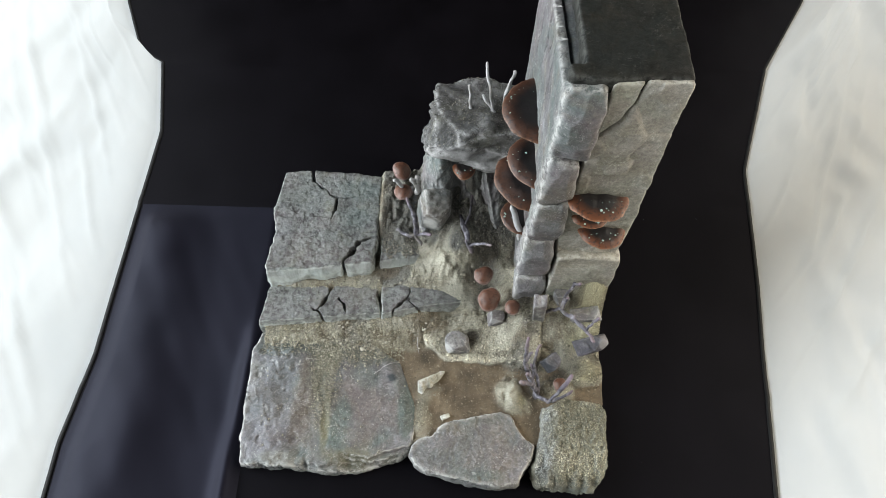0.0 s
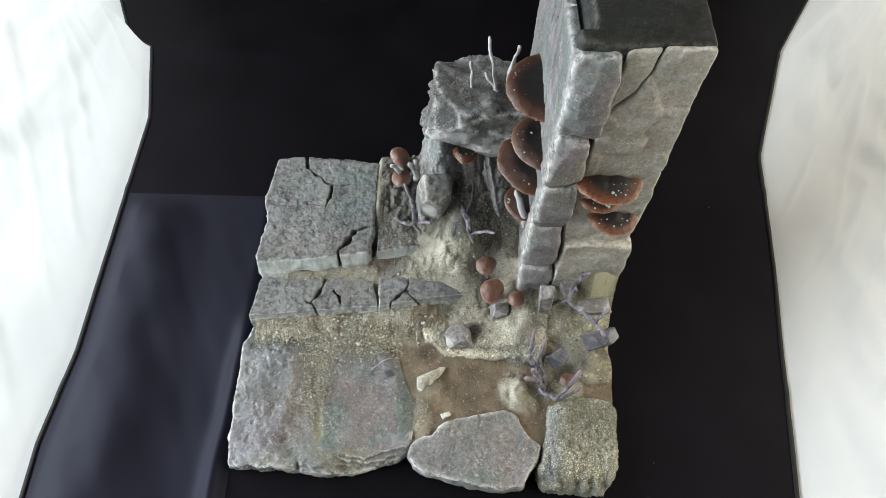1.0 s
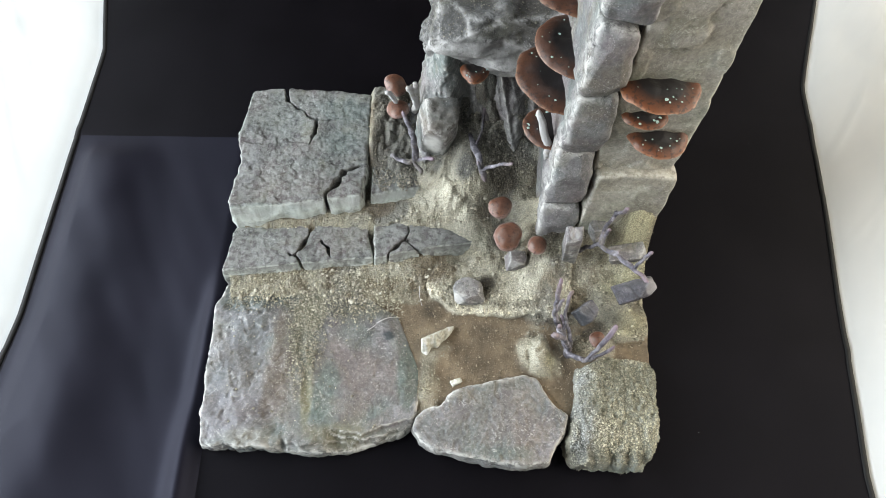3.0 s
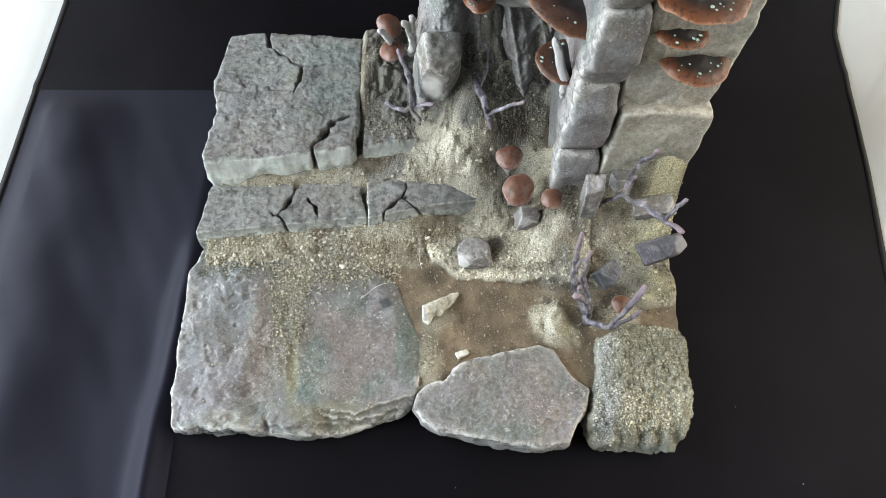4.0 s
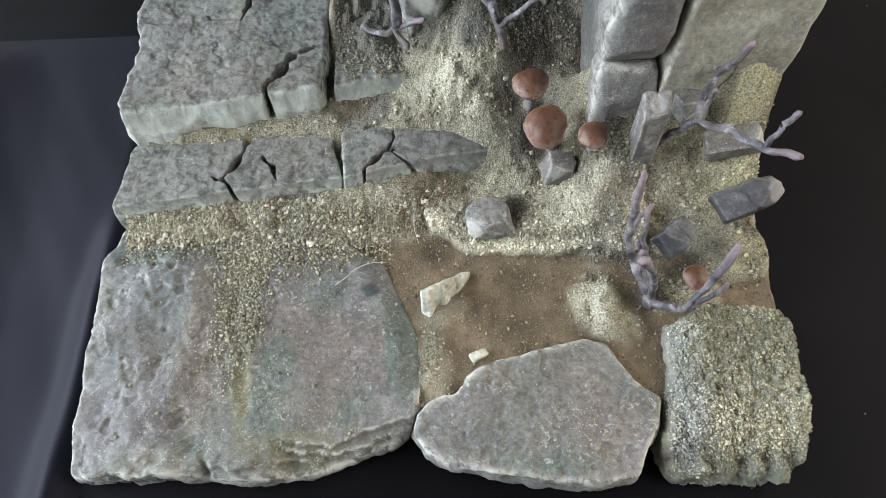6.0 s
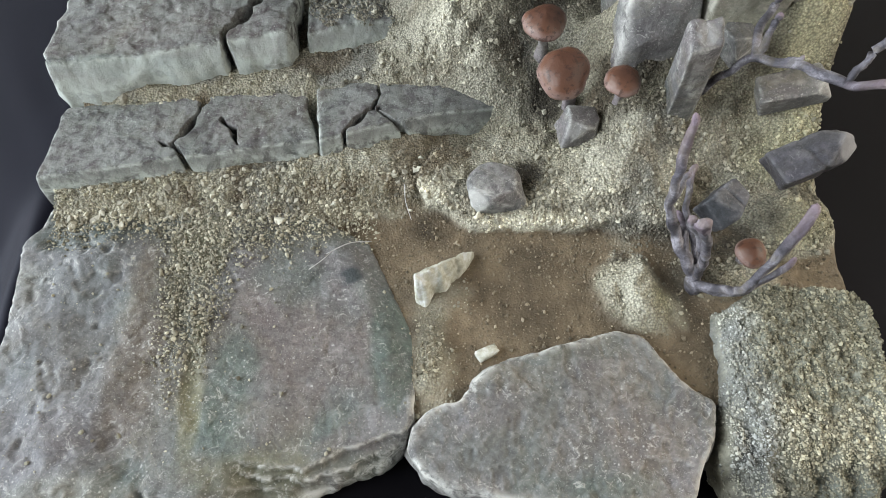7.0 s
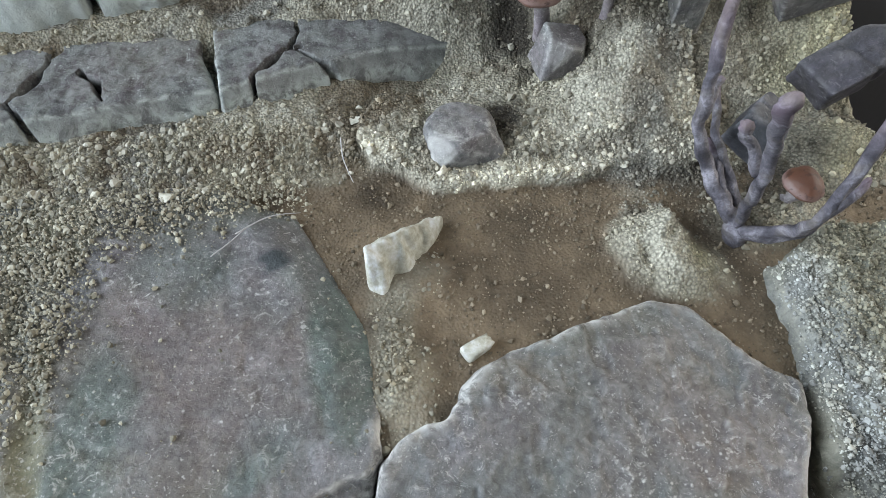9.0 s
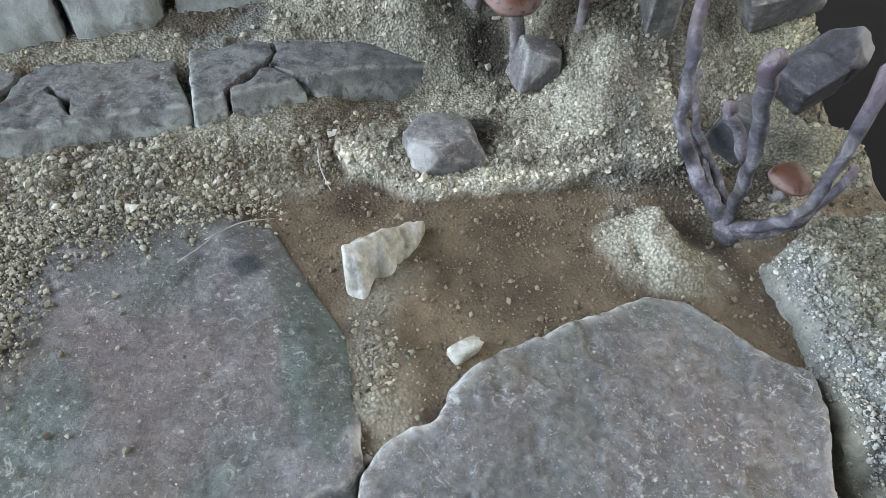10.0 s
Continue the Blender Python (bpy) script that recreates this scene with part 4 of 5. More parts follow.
def rock_wall():
    """A dark face of rock with upright flutes, leaning back under the ledge stone."""
    m = Matrix(((1, 0, 0, 0), (0, 0, -1, 0.257), (0, 1, 0, 0), (0, 0, 0, 1)))

    def height(x, z, d):
        p = np.stack([x + 0.25 * (z - 0.08), 0.30 * z, 0 * x], 1)
        q = flat(x, z)
        foot = 0.034 * (1 - step(z, 0.045, 0.128)) + 0.010 * bump_at(x, z, 0.012, 0.100, 0.016, 0.03)
        flutes = 0.0110 * np.abs(fbm(p, 0.024, 3, 141)) + 0.004 * np.abs(fbm(p, 0.010, 3, 142))
        crags = 0.0030 * fbm(q, 0.012, 4, 143) + 0.0012 * fbm(q, 0.004, 3, 144)
        return foot - flutes + crags + 0.017 - 0.006 * (1 - step(d, 0, 0.006))

    v, f, e = relief([(-0.008, 0.040), (0.086, 0.044), (0.086, 0.150), (0.030, 0.142), (0.006, 0.130), (-0.002, 0.104), (-0.006, 0.076)], height, 0.0008, -0.012, 0.0012, 140, 0.001, 4)
    e = np.maximum(0.4 * e, convex(height, v, e, 0.0016, 420.0))
    dust = [(0.020, 0.070, 0.030, 0.022, 0.6, (0.155, 0.152, 0.135)), (0.066, 0.072, 0.020, 0.022, 0.6, (0.145, 0.145, 0.138)), (0.064, 0.122, 0.014, 0.020, 0.4, (0.060, 0.058, 0.060)), (0.045, 0.085, 0.030, 0.020, 0.5, (0.165, 0.16, 0.158)), (0.024, 0.104, 0.018, 0.022, 0.5, (0.12, 0.13, 0.128))]
    col, amount = washes(v, dust, 140)
    tagged(mesh_of("rock_wall", v, f, STONE, attrs={"rim": 0.8 * e, "wash": col, "wash_amount": amount}, m=m), "grey craggy rock face with upright flutes beside the pillar", "rock")


rock_wall()
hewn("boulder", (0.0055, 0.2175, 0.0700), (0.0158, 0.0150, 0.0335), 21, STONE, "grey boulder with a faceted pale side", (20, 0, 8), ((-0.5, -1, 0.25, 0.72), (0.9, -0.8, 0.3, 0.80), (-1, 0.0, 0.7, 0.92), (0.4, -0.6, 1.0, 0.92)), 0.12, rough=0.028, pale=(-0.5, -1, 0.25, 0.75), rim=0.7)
hewn("boulder", (0.0050, 0.2560, 0.0900), (0.0095, 0.0130, 0.0220), 22, STONE, "small grey boulder at the foot of the rock wall", (8, 4, 14), ((-0.8, -1, 0.3, 0.85), (0.8, -0.9, 0.5, 0.9)), 0.14, rough=0.04, rim=0.6)
rock("mound", (-0.024, 0.250, 0.035), (0.022, 0.033, 0.013), 23, STONE_DARK, "dark rubble mound behind the step", "mound", 3.0, 6, 0.24, 0.26, cuts=24, limit=0.6)

# pale west facet: drybrush, plus the lit side painted in
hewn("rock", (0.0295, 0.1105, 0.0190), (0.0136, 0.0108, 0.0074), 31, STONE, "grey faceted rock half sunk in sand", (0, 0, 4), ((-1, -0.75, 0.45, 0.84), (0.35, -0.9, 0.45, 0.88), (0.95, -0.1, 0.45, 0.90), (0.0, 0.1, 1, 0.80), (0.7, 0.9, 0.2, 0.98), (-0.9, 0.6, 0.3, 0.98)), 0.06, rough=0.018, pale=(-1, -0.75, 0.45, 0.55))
hewn("rock", (0.0660, 0.1325, 0.0300), (0.0080, 0.0068, 0.0075), 32, STONE, "small grey rock with pale edges beside the mushrooms", (0, 8, 12), ((-0.7, -1, 0.3, 0.92), (0.9, -0.6, 0.3, 0.95), (0.1, -0.2, 1, 0.80)), 0.10, pale=(-0.7, -1, 0.4, 0.25))
hewn("rock", (0.1140, 0.0905, 0.0295), (0.0086, 0.0080, 0.0080), 33, STONE_CHAR, "dark grey rock split by a cleft under a twig", (16, 0, 32), ((0.6, -1, 0.5, 0.80), (-0.8, -0.5, 0.8, 0.86)), 0.10, rough=0.03, cleft=(1.0, 0.2, 0.0, 0.12), rim=0.4)
hewn("rock", (0.1200, 0.1415, 0.0620), (0.0080, 0.0068, 0.0068), 36, STONE, "grey rock at the foot of the pillar", (0, 0, 40), ((-0.5, -1, 0.6, 0.82), (0.8, -0.7, 0.4, 0.85)), 0.12)
hewn("pebble", (0.0205, 0.0447, 0.0137), (0.0044, 0.0025, 0.0026), 35, CHALK, "small white angular pebble on the mud", (0, 4, 24), ((-0.9, -0.5, 0.6, 0.85),), 0.10, level=3)
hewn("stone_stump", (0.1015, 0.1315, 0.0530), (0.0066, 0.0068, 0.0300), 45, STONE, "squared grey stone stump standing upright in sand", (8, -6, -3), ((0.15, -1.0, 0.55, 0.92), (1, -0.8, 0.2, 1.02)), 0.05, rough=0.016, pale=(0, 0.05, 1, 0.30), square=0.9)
hewn("stone_bar", (0.1475, 0.1055, 0.0375), (0.0165, 0.0074, 0.0072), 52, STONE_CHAR, "dark grey squared stone bar with a pale chipped end", (14, -26, 10), ((1, -0.5, 0.55, 0.94), (1, 0.7, 0.3, 1.0), (0.9, -0.8, -0.5, 1.0)), 0.04, rough=0.016, pale=(1, -0.1, 0.15, 0.9, 0.58), cleft=(1, 0.15, 0, 0.02), square=0.9)
hewn("stone_bar", (0.1440, 0.1300, 0.0470), (0.0150, 0.0068, 0.0070), 53, STONE, "short grey stone stub jutting from the sand bank", (10, -10, 6), ((1, -0.4, 0.6, 0.95),), 0.06, rough=0.012)


def chalk_shape(x, y, d):
    p = flat(x, y)
    ax, ay, bx, by = -0.0025, 0.0715, 0.0182, 0.0862
    k = np.clip(((x - ax) * (bx - ax) + (y - ay) * (by - ay)) / ((bx - ax) ** 2 + (by - ay) ** 2), 0, 1)
    away = np.hypot(x - ax - k * (bx - ax), y - ay - k * (by - ay)) + 0.0012 * fbm(p, 0.006, 3, 38)
    return (0.0130 - 0.0070 * k) * (1 - step(away, 0.0002, 0.0082)) + 0.0026 * fbm(p, 0.0065, 4, 39) * step(d, 0, 0.003) + 0.0004 * fbm(p, 0.002, 2, 40)


slab("chalk_rock", [(0.0188, 0.0862), (0.0140, 0.0842), (0.0090, 0.0806), (0.0040, 0.0768), (0.0000, 0.0746), (-0.0042, 0.0745), (-0.0046, 0.0680), (-0.0025, 0.0635), (0.0020, 0.0565), (0.0036, 0.0630), (0.0095, 0.0690), (0.0135, 0.0755), (0.0172, 0.0822)],
     0.0122, 0.0004, CHALK, "white chalky ridge of stone sticking out of mud", "stone", 38, shape=chalk_shape, bevel=0.0012, wobble=0.0012, bottom=0.010, bulge=0.0002)


# ---- the stone pillar ----
LEAN = math.radians(4.8)
FRONT = Matrix(((1, 0, 0, 0), (0, math.sin(LEAN), -math.cos(LEAN), 0.1485), (0, math.cos(LEAN), math.sin(LEAN), 0.020), (0, 0, 0, 1)))
WEST = Matrix(((0, 0, -1, 0.0825), (-math.cos(LEAN), math.sin(LEAN), 0, 0.1485), (math.sin(LEAN), math.cos(LEAN), 0, 0.020), (0, 0, 0, 1)))


def face_piece(name, outline, top, parent, m, material, seed, bottom=-0.012, rough=0.0006, bevel=0.002, cracks=(), width=0.0011, label="", shape=None, cell=0.0009, wobble=0.0006):
    def height(x, y, d, split=True):
        p = flat(x, y)
        z = top + rough * fbm(p, 0.025, 4, seed) + 0.5 * rough * np.abs(fbm(p, 0.008, 3, seed + 3))
        if shape is not None:
            z = z + shape(x, y, d)
        worn = bevel * (1 + 0.4 * fbm(p, 0.012, 2, seed + 9))
        z = z - worn * (1 - np.sqrt(np.clip(1 - (1 - np.clip(d / np.maximum(worn * 1.5, 1e-4), 0, 1)) ** 2, 0, 1)))
        return z - cut(x, y, cracks, width, 0.006) if cracks and split else z

    v, f, e = relief(outline, height, cell, bottom, wobble, seed, 0.0004, 4)
    e = np.maximum(e, convex(lambda x, y, d: height(x, y, d, False), v, e))
    return mesh_of(name, v, f, material, parent, label, {"rim": 0.6 * e}, m=m)


def facets(cx, cy, hw, hh, seed):
    """A hewn boss: planes that slope down from the middle of a block to its sides."""
    rng = np.random.RandomState(seed)
    planes = [(k * math.pi / 4 + rng.uniform(-0.25, 0.25), rng.uniform(0.30, 0.62), rng.uniform(0.30, 0.75)) for k in range(8)]

    def height(x, y, d):
        low = 0 * x
        for a, r, s in planes:
            reach = abs(hw * math.cos(a)) + abs(hh * math.sin(a))
            low = np.minimum(low, s * (r * reach - (x - cx) * math.cos(a) - (y - cy) * math.sin(a)))
        return np.maximum(low, -0.007)

    return height


def pillar():
    ob = base_empty("stone_pillar", 0.118, 0.22, 0.02)
    tagged(ob, "tall grey stone pillar with rounded corner blocks and dark top", "pillar")
    core = [(0.0865, -0.014), (0.155, -0.014), (0.155, 0.262), (0.0865, 0.262)]
    v, f, e = relief(core, lambda x, y, d: 0 * x - 0.009, 0.004, -0.142, 0.0, 1, 0.0002, 2)
    mesh_of("core", v, f, STONE_DARK, ob, attrs={"rim": 0 * e}, m=FRONT)
    # front face: the broad panel, a broken wedge at its head and a projecting plinth
    flakes = lambda x, y, d: 0.0016 * step(fbm(flat(x, y), 0.03, 3, 88), 0.1, 0.18) + 0.0010 * step(fbm(flat(x, y), 0.018, 2, 90), 0.2, 0.3)
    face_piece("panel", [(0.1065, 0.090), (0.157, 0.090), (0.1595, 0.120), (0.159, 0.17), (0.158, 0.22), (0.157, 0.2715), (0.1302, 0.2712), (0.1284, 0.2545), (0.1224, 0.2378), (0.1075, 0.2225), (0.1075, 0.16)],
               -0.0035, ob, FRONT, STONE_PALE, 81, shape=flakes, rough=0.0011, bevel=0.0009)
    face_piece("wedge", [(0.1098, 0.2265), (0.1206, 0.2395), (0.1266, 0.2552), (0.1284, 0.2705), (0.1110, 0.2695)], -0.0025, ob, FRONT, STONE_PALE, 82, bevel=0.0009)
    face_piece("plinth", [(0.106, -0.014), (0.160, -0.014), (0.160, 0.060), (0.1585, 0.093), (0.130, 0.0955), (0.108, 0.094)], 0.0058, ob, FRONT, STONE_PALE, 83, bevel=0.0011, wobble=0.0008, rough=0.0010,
               shape=lambda x, y, d: -0.0025 * step(y - 0.05, 0, 0.01) * 0 - cut(x, y, ([(0.136, -0.01), (0.137, 0.03), (0.1355, 0.06)],), 0.0008, 0.002))
    # rounded corner blocks
    blocks = [(0.0820, 0.1090, 0.2050, 0.2675), (0.0805, 0.1060, 0.1615, 0.2030), (0.0790, 0.1060, 0.1125, 0.1595), (0.0775, 0.1050, 0.0600, 0.1105), (0.0780, 0.106, 0.010, 0.058)]
    for k, (a, b, lo, hi) in enumerate(blocks):
        s = 0.002 * (-1) ** k
        face_piece("corner_block", [(a, lo + 0.004 + s), (a + 0.003, lo + s), (b - 0.003, lo), (b, lo + 0.004), (b - 0.001, hi - 0.003), (b - 0.004, hi), (a + 0.003, hi - s), (a + 0.001, hi - 0.004 - s)], 0.0075, ob, FRONT, STONE, 91 + k, -0.010 - 0.004 * (k % 2), 0.0008, 0.0022, cell=0.0008, wobble=0.0012, shape=facets(0.5 * (a + b), 0.5 * (lo + hi), 0.5 * (b - a), 0.5 * (hi - lo), 7 * k + 3))
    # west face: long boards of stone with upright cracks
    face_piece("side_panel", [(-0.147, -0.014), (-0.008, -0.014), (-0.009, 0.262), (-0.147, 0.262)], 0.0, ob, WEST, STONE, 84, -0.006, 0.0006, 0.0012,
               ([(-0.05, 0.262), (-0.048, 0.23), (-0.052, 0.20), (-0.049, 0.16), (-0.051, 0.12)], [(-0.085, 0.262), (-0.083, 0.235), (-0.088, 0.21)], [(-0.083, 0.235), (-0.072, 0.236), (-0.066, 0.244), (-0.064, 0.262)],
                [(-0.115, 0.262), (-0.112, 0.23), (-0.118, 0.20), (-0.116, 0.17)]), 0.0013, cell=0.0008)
    # dark lid, with a sunk groove along the west side
    face_piece("top_plate", [(0.0850, 0.1765), (0.106, 0.1755), (0.157, 0.1760), (0.1575, 0.235), (0.157, 0.305), (0.093, 0.305), (0.0945, 0.205), (0.0945, 0.186), (0.0845, 0.1850)], 0.2915, ob, None, PLATE, 85, 0.280, 0.0006, 0.001)
    return ob


pillar()


# ---- fungi ----
def shelf_fungus(centre, half, reach, heading, seed, label, thick=0.0036, spots=9, droop=0.15, material=None):
    """A half-disc bracket: centre on its wall, half its width, reach out from it; heading in degrees, 0 pointing to +x."""
    ob = base_empty("shelf_fungus", *centre)
    tagged(ob, label, "fungus", "shelf fungi")
    na, nr = 40, 14
    verts, tone = [], []
    rng = np.random.RandomState(seed)
    for side in (1, -1):
        for i in range(na + 1):
            a = -math.pi / 2 + math.pi * i / na
            w = 1 + 0.03 * math.sin(3 * a + seed) + 0.012 * math.sin(7 * a + seed * 2)
            for j in range(nr + 1):
                r = j / nr
                px, py = reach * r * math.cos(a) * w, half * r * math.sin(a) * w
                crown = thick * (1 - r ** 2.4) ** 0.5
                z = (crown if side > 0 else -0.25 * crown) - droop * reach * r * r * 0.35 + 0.0004 * math.sin(9 * r + seed)
                verts.append((px - 0.001, py, z))
                # west brackets are toned down, their weaker light put into the colour
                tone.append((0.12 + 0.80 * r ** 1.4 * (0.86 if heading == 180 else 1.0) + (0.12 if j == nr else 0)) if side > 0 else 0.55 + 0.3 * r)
    n = nr + 1
    faces = []
    off = (na + 1) * n
    for i in range(na):
        for j in range(nr):
            a, b = i * n + j, (i + 1) * n + j
            faces.append((a, a + 1, b + 1, b))
            faces.append((off + a, off + b, off + b + 1, off + a + 1))
    m = pose(*centre, 0, 0, heading)
    v = np.array(verts)
    v = v + 0.0005 * np.stack([fbm(v + seed, 0.006, 3, seed), fbm(v + seed, 0.006, 3, seed + 1), fbm(v + seed, 0.006, 3, seed + 2)], 1)
    v[off + nr::n] = v[nr:off:n] if len(v[off + nr::n]) == len(v[nr:off:n]) else v[off + nr::n]
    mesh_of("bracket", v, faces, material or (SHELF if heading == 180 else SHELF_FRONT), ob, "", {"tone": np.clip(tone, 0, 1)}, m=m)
    sv, sf = [], []
    for _ in range(spots):
        r, a = 0.25 + 0.6 * math.sqrt(rng.rand()), (rng.rand() - 0.5) * 2.6
        px, py = reach * r * math.cos(a), half * r * math.sin(a)
        z = thick * (1 - r ** 2.4) ** 0.5 - droop * reach * r * r * 0.35
        s = 0.00035 + 0.0007 * rng.rand() ** 2
        b = len(sv)
        for q in range(7):
            sv.append((px - 0.001 + s * math.cos(q * 0.9) * (0.8 + 0.5 * rng.rand()), py + s * math.sin(q * 0.9) * (0.8 + 0.5 * rng.rand()), z + 0.0003))
        sv.append((px - 0.001, py, z + 0.0007))
        sf += [(b + q, b + (q + 1) % 7, b + 7) for q in range(7)]
    mesh_of("spots", sv, sf, SPOT, ob, "pale greenish paint spots", m=m)
    return ob


BRACKET = "dark brown spotted shelf fungus"
shelf_fungus((0.083, 0.236, 0.196), 0.033, 0.027, 180, 1, BRACKET + ", largest one on the pillar side")
shelf_fungus((0.083, 0.203, 0.176), 0.026, 0.022, 180, 2, BRACKET + ", overlapping another on the pillar")
shelf_fungus((0.084, 0.206, 0.147), 0.030, 0.031, 180, 3, BRACKET + ", broad, on the pillar side")
shelf_fungus((0.083, 0.192, 0.112), 0.018, 0.022, 180, 4, BRACKET + ", low on the pillar side", spots=8)
shelf_fungus((0.1235, 0.1605, 0.189), 0.0215, 0.021, -90, 5, "orange-brown shelf fungus with pale spots on the pillar front", spots=12)
shelf_fungus((0.123, 0.159, 0.165), 0.0135, 0.0105, -90, 6, "small orange shelf fungus between two larger ones", spots=6, thick=0.003)
shelf_fungus((0.1365, 0.1585, 0.1475), 0.0185, 0.0165, -90, 7, "dark orange shelf fungus low on the pillar front", spots=10)
shelf_fungus((0.031, 0.238, 0.117), 0.0105, 0.014, -90, 8, "small orange shelf fungus under the ledge stone", spots=7)


def mushroom(cap, r, foot, seed, label, squash=0.66, tilt=(0, 0)):
    """Domed cap on a leaning stem: cap and foot are the cap's centre and the stem's base."""
    ob = base_empty("mushroom", *foot)
    tagged(ob, label, "mushroom", "mushrooms")
    prof = [(0.0, 1.0), (0.25, 0.97), (0.5, 0.86), (0.72, 0.68), (0.9, 0.42), (1.0, 0.12), (0.99, -0.05), (0.9, -0.14), (0.6, -0.06), (0.25, 0.0), (0.12, 0.02)]
    n, verts, tone, faces = 28, [], [], []
    for k, (q, h) in enumerate(prof):
        for i in range(n):
            a = 2 * math.pi * i / n
            w = 1 + 0.06 * math.sin(2 * a + seed) + 0.04 * math.sin(3 * a + 2 * seed)
            verts.append((r * q * w * math.cos(a), r * q * w * math.sin(a), r * squash * h))
            tone.append(0.66 + 0.36 * q ** 3 if k < 6 else 0.90)
    for k in range(len(prof) - 1):
        for i in range(n):
            j = (i + 1) % n
            faces.append((k * n + i, (k + 1) * n + i, (k + 1) * n + j, k * n + j))
    v = np.array(verts)
    v = v + 0.0006 * np.stack([fbm(v + seed, 0.006, 3, seed + q) for q in range(3)], 1)
    mesh_of("cap", v, faces, CAP, ob, "orange-brown mottled cap", {"tone": np.clip(tone, 0, 1)}, m=pose(*cap, tilt[0], tilt[1], seed * 40))
    tube("stem", [foot, tuple(0.5 * (a + b) + 0.0006 for a, b in zip(foot, cap)), cap], [r * 0.34, r * 0.24, r * 0.28], STEM, ob, seed, "rim", 0.2)
    return ob


def tube(name, path, radii, material, parent, seed, key="tip", value=None, knots=0.16, label=""):
    """A gnarled tapering limb along the path."""
    pts = [Vector(p) for p in path]
    rs = list(radii) if len(radii) == len(pts) else list(np.linspace(radii[0], radii[-1], len(pts)))
    fine, fr = [], []
    n = len(pts)
    for i in range(n - 1):
        p0, p1, p2, p3 = pts[max(i - 1, 0)], pts[i], pts[i + 1], pts[min(i + 2, n - 1)]
        for k in range(8):
            t = k / 8
            fine.append(0.5 * ((2 * p1) + (p2 - p0) * t + (2 * p0 - 5 * p1 + 4 * p2 - p3) * t * t + (3 * p1 - p0 - 3 * p2 + p3) * t ** 3))
            fr.append(rs[i] + (rs[i + 1] - rs[i]) * t)
    fine.append(pts[-1])
    fr.append(rs[-1])
    fine = [p + Vector((noise.noise(Vector((i * 0.23, seed, 1))), noise.noise(Vector((i * 0.23, seed, 5))), noise.noise(Vector((i * 0.23, seed, 9))))) * (0.9 * r * knots / 0.16) for i, (p, r) in enumerate(zip(fine, fr))]
    sides, verts, faces, tip = 14, [], [], []
    up = Vector((0.31, 0.17, 0.93))
    for i, (p, r) in enumerate(zip(fine, fr)):
        d = (fine[min(i + 1, len(fine) - 1)] - fine[max(i - 1, 0)]).normalized()
        a = d.cross(up).normalized()
        b = d.cross(a)
        w = 1 + knots * noise.noise(Vector((i * 0.16, seed * 3.7, 0))) * 1.6
        end = 0.75 if i in (0, len(fine) - 1) else 1
        for k in range(sides):
            q = 2 * math.pi * k / sides
            rr = 0.88 * r * w * end * (1 + 0.30 * noise.noise(Vector((math.cos(q) * 1.5 + seed, math.sin(q) * 1.5, i * 0.12))) + 0.22 * noise.noise(Vector((math.cos(q) * 4 + seed, math.sin(q) * 4, i * 0.13))))
            verts.append(p + a * rr * math.cos(q) + b * rr * math.sin(q))
            tip.append(value if value is not None else 0.7 * max(0, (i / len(fine) - 0.75) * 4))
        if i:
            o, l = (i - 1) * sides, i * sides
            faces += [(o + k, o + (k + 1) % sides, l + (k + 1) % sides, l + k) for k in range(sides)]
    for end, fan in ((0, fine[0]), ((len(fine) - 1) * sides, fine[-1])):
        c = len(verts)
        d = (fine[1] - fine[0]).normalized() if end == 0 else (fine[-2] - fine[-1]).normalized()
        verts.append(fan - d * fr[0 if end == 0 else -1] * 0.6)
        tip.append(tip[end])
        faces += [(end + (k + 1) % sides, end + k, c) if end == 0 else (end + k, end + (k + 1) % sides, c) for k in range(sides)]
    return mesh_of(name, [tuple(v) for v in verts], faces, material, parent, label, {key: np.array(tip)})


mushroom((0.0520, 0.1625, 0.0555), 0.0090, (0.055, 0.171, 0.026), 1, "orange-brown mushroom growing on sandy slope")
mushroom((0.0573, 0.1415, 0.0500), 0.0104, (0.066, 0.150, 0.020), 2, "largest orange-brown mushroom with a pinkish rim", tilt=(0, -14))
mushroom((0.0774, 0.1330, 0.0535), 0.0070, (0.081, 0.140, 0.028), 3, "small orange-brown mushroom beside a larger one")
mushroom((0.1205, 0.0725, 0.0255), 0.0060, (0.121, 0.073, 0.016), 4, "tiny orange mushroom under a twig")
mushroom((-0.0254, 0.2480, 0.0590), 0.0096, (-0.026, 0.252, 0.040), 5, "orange-brown mushroom among dark rubble", tilt=(14, 0))
mushroom((-0.0285, 0.2750, 0.0570), 0.0094, (-0.028, 0.270, 0.040), 6, "reddish mushroom at the back edge of the rubble", tilt=(-18, 0))


# ---- twigs ----
def twig(label, limbs, seed, material=None):
    """Limbs: (path, thick radius, thin radius); the first is the main stem."""
    ob = base_empty("twig", *limbs[0][0][0])
    tagged(ob, label, "twig", "twigs")
    for k, (path, a, b) in enumerate(limbs):
        tube("stem" if k == 0 else "branch", path, [a * 1.05 * (1.35 if material else 1), b * 1.4 * (1.2 if material else 1)], material or TWIG, ob, seed + k)
    return ob


